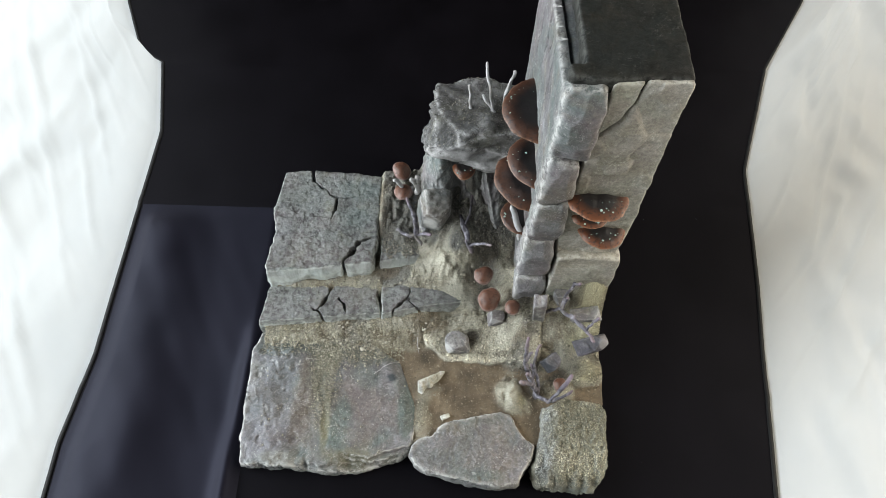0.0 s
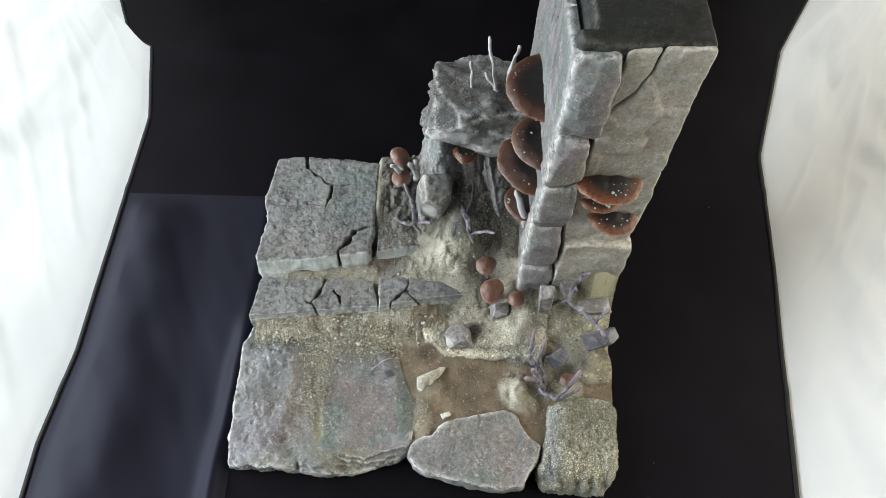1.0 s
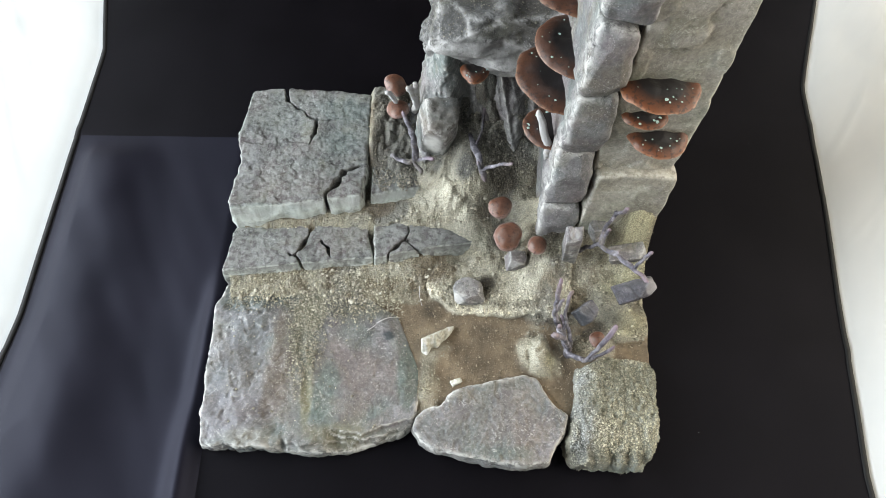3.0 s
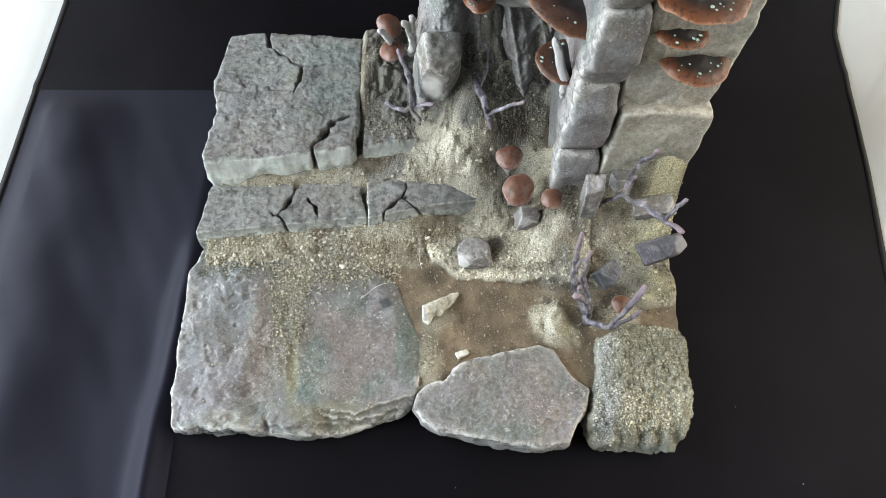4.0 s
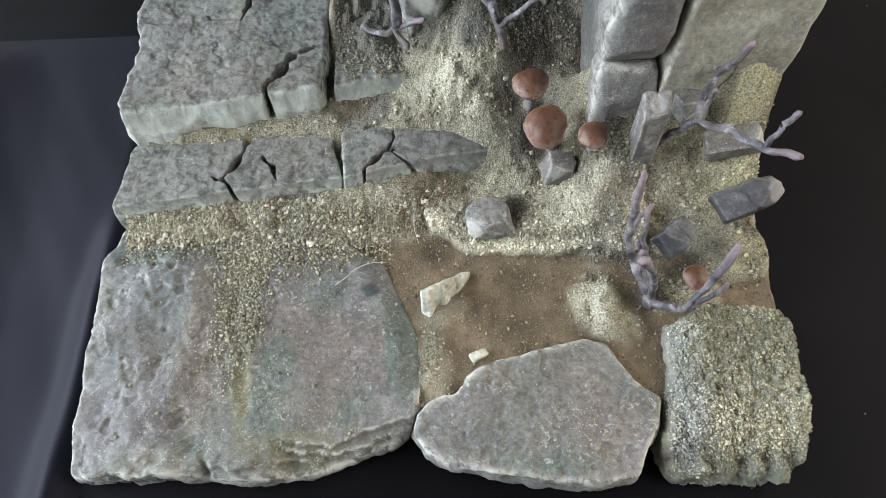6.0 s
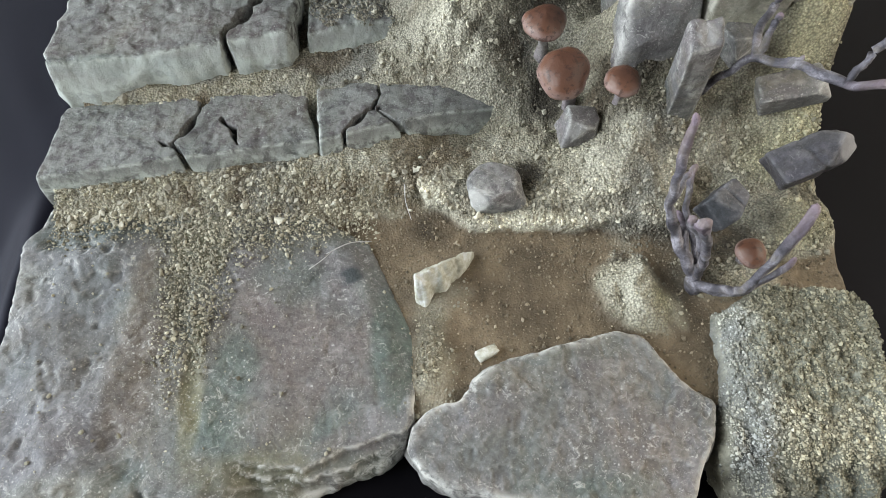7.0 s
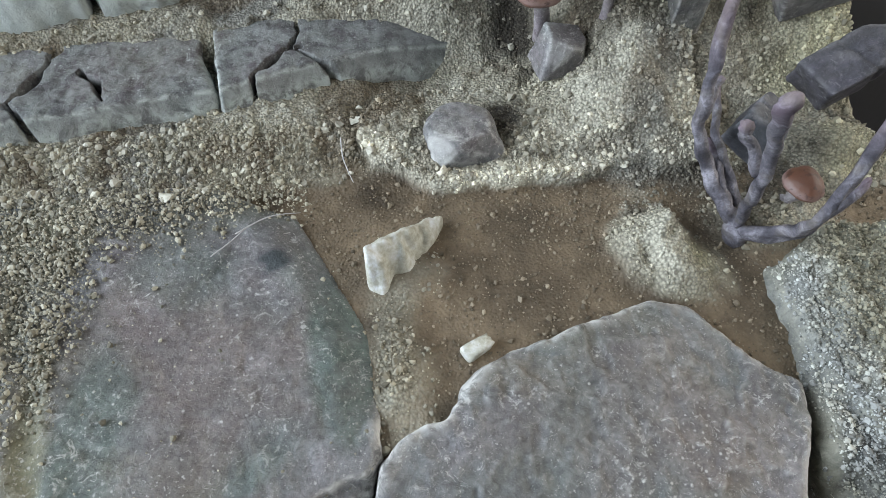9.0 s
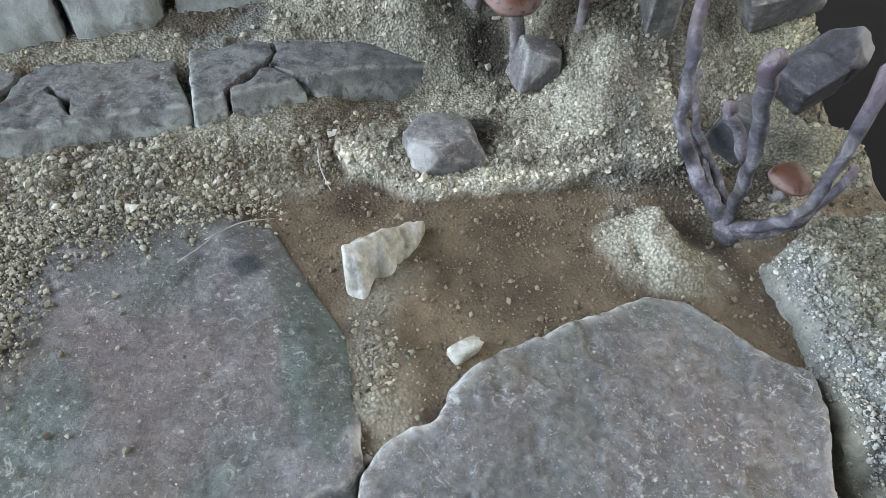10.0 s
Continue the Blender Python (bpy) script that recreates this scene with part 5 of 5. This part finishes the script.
twig("gnarled purple-grey twig rising from mud beside the slab", [
    ([(0.1020, 0.0650, 0.013), (0.0995, 0.070, 0.019), (0.0945, 0.078, 0.026), (0.0905, 0.0845, 0.034), (0.0880, 0.0885, 0.047), (0.0870, 0.092, 0.062), (0.0865, 0.096, 0.078)], 0.0027, 0.0011),
    ([(0.1005, 0.0665, 0.018), (0.0985, 0.066, 0.030), (0.0925, 0.064, 0.048), (0.0850, 0.0615, 0.065), (0.0790, 0.0580, 0.0780)], 0.0016, 0.0016),
    ([(0.1010, 0.0650, 0.018), (0.1080, 0.0580, 0.026), (0.1080, 0.0545, 0.038), (0.1150, 0.0600, 0.050), (0.1230, 0.0690, 0.064)], 0.0019, 0.0012),
    ([(0.0945, 0.066, 0.042), (0.0905, 0.070, 0.050), (0.0875, 0.0725, 0.054)], 0.0015, 0.0012),
    ([(0.1020, 0.0640, 0.017), (0.1100, 0.0590, 0.022), (0.1200, 0.0600, 0.030), (0.1290, 0.0640, 0.036)], 0.0017, 0.0009),
    ([(0.1035, 0.0670, 0.014), (0.1020, 0.0760, 0.022), (0.0985, 0.0850, 0.030), (0.0990, 0.0950, 0.036), (0.1030, 0.1040, 0.038)], 0.0016, 0.0010),
    ([(0.1000, 0.0690, 0.016), (0.0960, 0.0730, 0.023), (0.0975, 0.0800, 0.027), (0.0955, 0.0890, 0.031)], 0.0015, 0.0009),
    ([(0.0890, 0.0865, 0.042), (0.0915, 0.0905, 0.047), (0.0935, 0.0935, 0.049)], 0.0013, 0.0009)], 60)
twig("forked grey twig reaching out over the edge", [
    ([(0.1080, 0.1370, 0.030), (0.1120, 0.1310, 0.055), (0.1163, 0.1241, 0.0713), (0.1250, 0.1130, 0.078), (0.1340, 0.1010, 0.083), (0.1345, 0.0860, 0.098)], 0.0017, 0.0012),
    ([(0.1335, 0.1020, 0.083), (0.1370, 0.1050, 0.090), (0.1409, 0.1061, 0.0973)], 0.0013, 0.0011),
    ([(0.1163, 0.1241, 0.0713), (0.1220, 0.1380, 0.074), (0.1290, 0.1440, 0.080), (0.1260, 0.1310, 0.108)], 0.0015, 0.0011),
    ([(0.1280, 0.1450, 0.078), (0.1320, 0.1560, 0.080)], 0.0012, 0.0008),
    ([(0.1170, 0.1235, 0.072), (0.1185, 0.1270, 0.081), (0.1195, 0.1285, 0.086)], 0.0012, 0.001),
    ([(0.1220, 0.1165, 0.076), (0.1260, 0.1160, 0.080)], 0.0011, 0.0009)], 70)
twig("root-like grey twig hanging down the rock wall", [
    ([(0.0220, 0.2500, 0.060), (0.0260, 0.2300, 0.068), (0.0330, 0.2050, 0.072), (0.0376, 0.1850, 0.072), (0.0411, 0.1850, 0.058)], 0.0034, 0.0015),
    ([(0.0376, 0.1850, 0.072), (0.0450, 0.1790, 0.084), (0.0547, 0.1661, 0.107)], 0.0014, 0.0010),
    ([(0.0330, 0.2050, 0.072), (0.0380, 0.2150, 0.075), (0.0400, 0.2300, 0.085)], 0.0012, 0.0008),
    ([(0.0376, 0.1850, 0.072), (0.0360, 0.1830, 0.078), (0.0340, 0.1840, 0.081)], 0.0012, 0.0008)], 80)
twig("pale grey twig lying across the rubble and step", [
    ([(-0.0300, 0.2130, 0.047), (-0.0200, 0.2060, 0.050), (-0.0100, 0.2040, 0.055), (0.0033, 0.1989, 0.0642)], 0.0016, 0.0011),
    ([(-0.0100, 0.2040, 0.055), (-0.0117, 0.2080, 0.070), (-0.0150, 0.2140, 0.082), (-0.0196, 0.2207, 0.0897)], 0.0026, 0.0011),
    ([(-0.0120, 0.2040, 0.054), (-0.0070, 0.1980, 0.047)], 0.0016, 0.0013)], 90)
twig("short forked white twig at the back of the rubble", [
    ([(-0.0120, 0.2500, 0.055), (-0.0110, 0.2420, 0.075), (-0.0125, 0.2390, 0.088), (-0.0157, 0.2364, 0.0979)], 0.0019, 0.0015),
    ([(-0.0120, 0.2400, 0.085), (-0.0110, 0.2385, 0.093), (-0.0100, 0.2370, 0.1020)], 0.0016, 0.0014)], 95, TWIG_PALE)
twig("short pale twig leaning out of the rubble", [([(-0.0240, 0.2560, 0.050), (-0.0290, 0.2500, 0.072), (-0.0330, 0.2480, 0.080)], 0.0015, 0.0012)], 97, TWIG_PALE)
twig("pale stick propped against the pillar under a fungus", [([(0.0790, 0.1770, 0.098), (0.0780, 0.1780, 0.112), (0.0695, 0.1877, 0.1340)], 0.0018, 0.0018)], 98, TWIG_PALE)
twig("thin white twig standing on the ledge stone", [([(0.0345, 0.2685, 0.155), (0.0335, 0.2665, 0.172), (0.0317, 0.2638, 0.190)], 0.0011, 0.0008)], 99, TWIG_PALE)
twig("thin white crooked twig standing on the ledge stone", [
    ([(0.0535, 0.2665, 0.155), (0.0510, 0.2640, 0.172), (0.0478, 0.2625, 0.190), (0.0440, 0.2735, 0.205)], 0.0012, 0.0009),
    ([(0.0545, 0.2650, 0.158), (0.0490, 0.2660, 0.166), (0.0434, 0.2725, 0.170)], 0.0009, 0.0006)], 101, TWIG_PALE)
twig("thin pale twig leaning from the ledge stone to the pillar", [([(0.0610, 0.2760, 0.155), (0.0640, 0.2780, 0.170), (0.0655, 0.2750, 0.185), (0.0674, 0.2703, 0.200)], 0.0010, 0.0009)], 103, TWIG_PALE)


# ---- loose sand grains and pebbles ----
def grains(name, count, where, smallest, largest, material, label, seed, skew=2.2, tint=None, spots=None):
    """Many small broken stones resting on the surface, joined into one sheet of stuff. where(x, y) gives the odds and the height."""
    rng = np.random.RandomState(seed)
    t = (1 + 5 ** 0.5) / 2
    ico = np.array([(-1, t, 0), (1, t, 0), (-1, -t, 0), (1, -t, 0), (0, -1, t), (0, 1, t), (0, -1, -t), (0, 1, -t), (t, 0, -1), (t, 0, 1), (-t, 0, -1), (-t, 0, 1)]) / 1.9
    tri = np.array([int(c, 16) for c in "0b5 051 017 07a 0ab 159 5b4 ba2 a76 718 394 342 326 368 389 495 24b 62a 867 981".replace(" ", "")]).reshape(-1, 3)
    if spots is None:
        x = rng.uniform(-0.152, 0.160, count * 12)
        y = rng.uniform(-0.012, 0.284, count * 12)
        odds, z = where(x, y)
        pick = np.nonzero(rng.rand(len(x)) < odds)[0][:count]
        x, y, z = x[pick], y[pick], z[pick]
    else:
        x, y, z = (spots[rng.randint(len(spots), size=count)] + rng.normal(size=(count, 3)) * (0.0002, 0.0002, 0.00005)).T
    n = len(x)
    s = smallest + (largest - smallest) * rng.rand(n) ** skew * rng.rand(n) * np.where(z < 0.0128, 0.75, 1.0)
    v = ico[None] * (1 + 0.24 * rng.normal(size=(n, 12, 1))) * (0.75 + 0.5 * rng.rand(n, 1, 3)) * s[:, None, None]
    a = rng.uniform(0, 6.283, n)
    ca, sa = np.cos(a)[:, None], np.sin(a)[:, None]
    v = np.stack([v[..., 0] * ca - v[..., 1] * sa, v[..., 0] * sa + v[..., 1] * ca, v[..., 2]], -1)
    v = v + np.stack([x, y, z + 0.25 * s], -1)[:, None, :]
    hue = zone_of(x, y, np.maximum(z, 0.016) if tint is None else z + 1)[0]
    hue = np.where((z < 0.0128)[:, None], np.array([0.19, 0.150, 0.104]), hue)
    if tint is not None:
        hue = tint(x, y) if callable(tint) else 0.4 * hue + 0.6 * np.array(tint)
    f = (tri[None] + 12 * np.arange(n)[:, None, None]).reshape(-1, 3)
    ob = mesh_of(name, v.reshape(-1, 3), f.tolist(), material, smooth=False, attrs={"zone": np.repeat(hue, 12, 0)})
    return tagged(ob, label, "sand", kind="stuff")


def on_ground(x, y):
    h = ground_height(x, y)
    p = flat(x, y)
    sandy = step(h, 0.0130, 0.0150)
    odds = sandy * (0.35 + 0.65 * step(fbm(p, 0.02, 3, 61), -0.4, 0.4)) + 0.22 * (1 - sandy)
    odds = odds * np.where(h > 0.0135, 0.22 + 0.78 * step(fbm(p, 0.017, 3, 161), -0.15, 0.30), 1)
    d, _, _, inside = near(x, y, dense(GROUND, 0.006), True)
    pill = (x > 0.08) & (y > 0.153)
    low = (y < 0.10) & (x < -0.02)
    return np.where(inside & ~pill & ~low, odds, 0), h


def on_slab(x, y):
    p = flat(x, y)
    n = fbm(p, 0.02, 3, 66)
    gully = 1.5 * bump_at(x, y, -0.087, 0.085, 0.018, 0.062) + 0.7 * bump_at(x, y, -0.060, 0.100, 0.06, 0.020)
    back = step(y, 0.090, 0.115)
    odds = np.clip(gully + back * (0.7 + 0.4 * n), 0, 1) + 0.008
    odds = np.where((x > -0.148) & (x < -0.008 - 0.25 * np.maximum(0, y - 0.06)) & (y > 0.012) & (y < 0.128), odds, 0)
    z = np.full_like(x, 0.0172) + front_shape(x, y, 0 * x) + 0.0004
    return odds, np.maximum(z, ground_height(x, y))


grains("sand_grains", 36000, on_ground, 0.00020, 0.0012, GRAIN, "pale sand grains strewn over the ground", 5, 3.8)
grains("sand_grains", 22000, on_slab, 0.00020, 0.0010, GRAIN, "pale sand grains strewn over the paving slab", 6, 3.2, tint=(0.40, 0.385, 0.30))


def on_bank(x, y):
    odds, h = on_ground(x, y)
    return odds * step(x, 0.02, 0.06) * step(y, 0.066, 0.08) * (1 - step(y, 0.20, 0.21)), h


grains("sand_grains", 22000, on_bank, 0.00018, 0.0010, GRAIN, "greyish sand grains strewn over the bank below the pillar", 15, 4.2)
grit = np.array([v.co for v in BLOCK.data.vertices if v.normal.z > 0.22])


def grit_tint(x, y):
    """Grit: bluish white dust on the west side, olive in the middle, pale yellow towards the front, shade painted along
    its lip.
    """
    n = fbm(flat(x, y), 0.012, 3, 171)
    col = np.tile(np.array((0.36, 0.345, 0.255)), (len(x), 1))
    for c, k in (((0.40, 0.42, 0.42), 1 - step(x + 0.006 * n, 0.106, 0.124)), ((0.21, 0.205, 0.155), step(n, 0.05, 0.5) * 0.6), ((0.50, 0.475, 0.36), (1 - step(y + 0.008 * n, 0.012, 0.030)) * step(x, 0.108, 0.12)), ((0.13, 0.13, 0.10), (1 - step(y + 0.003 * n, -0.006, 0.002)) * 0.7), ((0.50, 0.48, 0.38), step(-n, 0.25, 0.6) * 0.5)):
        col = col + (np.array(c) - col) * np.clip(k, 0, 1)[:, None]
    return col


grains("sand_grains", 22000, None, 0.00018, 0.0008, GRAIN, "yellowish grit stuck to the stone block", 7, 3.0, grit_tint, grit)


def strip(x, y):
    odds, z = on_ground(x, y)
    o2, z2 = on_slab(x, y)
    band = step(y, 0.100, 0.112) * (1 - step(y, 0.124, 0.132)) * (1 - step(x, 0.0, 0.03)) + 0.15 * step(x, 0.0, 0.02) * step(z, 0.0145, 0.016) + 0.5 * step(y, 0.155, 0.163) * (1 - step(y, 0.170, 0.178)) * (1 - step(x, 0.0, 0.02))
    return np.where((odds > 0) | (o2 > 0), band, 0), np.maximum(z, z2 * (o2 > 0))


def clods(x, y):
    odds, h = on_ground(x, y)
    return np.where((h > 0.0142) & (x > -0.01), odds, 0) * (0.15 + step(fbm(flat(x, y), 0.018, 2, 68), 0.0, 0.5)), h


grains("coarse_gravel", 420, clods, 0.0005, 0.0016, GRAIN, "crumbly beige clods on the sandy bank", 18, 1.4)
grains("coarse_gravel", 260, strip, 0.0006, 0.0015, GRAIN, "coarse pale gravel lying along the steps", 8, 1.2, (0.33, 0.32, 0.27))


ledge = bpy.data.objects["ledge_stone"].data
top = np.array([v.co for v in ledge.vertices if v.normal.z > 0.55])
grains("sand_grains", 1500, None, 0.00018, 0.0008, GRAIN, "fine dark sand dusted over the ledge stone", 9, 2.0, (0.13, 0.125, 0.10), top)


heap = bpy.data.objects["mound"].data
top = np.array([v.co for v in heap.vertices if v.normal.z > 0.35])
grains("sand_grains", 1300, None, 0.00020, 0.0009, GRAIN, "greyish sand dusted over the rubble mound", 12, 2.0, (0.12, 0.118, 0.11), top)


buried = [o for o in bpy.data.objects if o.name.startswith("step_slab")][1].data
top = np.array([v.co for v in buried.vertices if v.normal.z > 0.6 and v.co.y > 0.190 + 0.004 * math.sin(v.co.x * 400)])
grains("sand_grains", 3600, None, 0.00018, 0.0011, GRAIN, "greyish rubble and sand strewn over the buried step block", 13, 2.6, (0.20, 0.19, 0.16), top)


def pebbles(count, seed):
    """Single pebbles on the sand strips, each a thing of its own; five shapes are shared."""
    rng = np.random.RandomState(seed)
    shapes = []
    for s in range(5):
        bm = bmesh.new()
        bmesh.ops.create_icosphere(bm, subdivisions=1, radius=1)
        for v in bm.verts:
            v.co *= 1 + 0.30 * rng.normal()
            v.co.z *= 0.7
        me = bpy.data.meshes.new("pebble")
        bm.to_mesh(me)
        bm.free()
        me.materials.append(PEBBLE)
        shapes.append(me)
    x, y = rng.uniform(-0.145, 0.10, 9000), rng.uniform(0.095, 0.180, 9000)
    odds, z = strip(x, y)
    pick = np.nonzero(rng.rand(len(x)) < odds * 0.5)[0][:count]
    for k in pick:
        r = 0.0007 + 0.0011 * rng.rand() ** 2
        ob = new("pebble", shapes[rng.randint(5)])
        ob.matrix_world = pose(x[k], y[k], z[k] + 0.35 * r, rng.uniform(-20, 20), rng.uniform(-20, 20), rng.uniform(0, 360)) @ Matrix.Diagonal((r * (0.8 + 0.6 * rng.rand()), r, r, 1))
        tagged(ob, "small pale pebble lying on the sand strip", "pebble", "pebbles on the sand")


pebbles(140, 3)


def lint(count, seed):
    rng = np.random.RandomState(seed)
    v, f = [], []
    for _ in range(count):
        cx, cy = (rng.uniform(0.18, 0.29), rng.uniform(-0.05, 0.35)) if rng.rand() < 0.6 else (rng.uniform(-0.16, 0.16), rng.uniform(-0.10, -0.03))
        s = 0.0002 + 0.0003 * rng.rand()
        b = len(v)
        v += [(cx + s * p, cy + s * q, 0.0003 + s * w) for p, q, w in ((1, 0, 0), (-1, 0.3, 0), (0.2, 1, 0), (0, -1, 0), (0, 0, 0.9))]
        f += [(b, b + 2, b + 4), (b + 2, b + 1, b + 4), (b + 1, b + 3, b + 4), (b + 3, b, b + 4)]
    tagged(mesh_of("lint", v, f, SPOT, smooth=False), "tiny pale specks of lint on black cloth", "lint", kind="stuff")


lint(9, 4)


# ---- small leftovers ----
def fibre(path, label, seed):
    ob = base_empty("dry_fibre", *path[0])
    tagged(ob, label, "fibre")
    tube("strand", path, [0.00026, 0.00012], TWIG_PALE, ob, seed, "tip", 0.3, 0.05)


fibre([(-0.0376, 0.0861, 0.0188), (-0.0287, 0.0900, 0.0192), (-0.0200, 0.0905, 0.0185)], "thin pale dry fibre lying on the paving slab", 1)
fibre([(-0.0440, 0.0800, 0.0186), (-0.0385, 0.0840, 0.0189), (-0.0340, 0.0885, 0.0187)], "short pale dry fibre lying on the paving slab", 2)
fibre([(-0.0064, 0.1148, 0.0205), (-0.0064, 0.1075, 0.0190), (-0.0045, 0.1005, 0.0165)], "bent dry fibre stuck in the sand", 3)


def engraving():
    """Worn, unreadable raised marks on the front side of the broad slab, as plain bars."""
    ob = base_empty("engraving", -0.127, 0.001, 0.006)
    tagged(ob, "row of worn dark marks on the slab's front side", "engraving")
    for k in range(6):
        bm = bmesh.new()
        bmesh.ops.create_cube(bm, size=1, matrix=pose(-0.1445 + 0.0066 * k, 0.0006, 0.0075, 0, 0, -1) @ Matrix.Diagonal((0.0044 if k % 2 else 0.0034, 0.0030, 0.0065, 1)))
        bmesh.ops.bevel(bm, geom=bm.edges[:], offset=0.0005, segments=1, affect="EDGES")
        part("bar", bm, STONE_DARK, ob)


engraving()
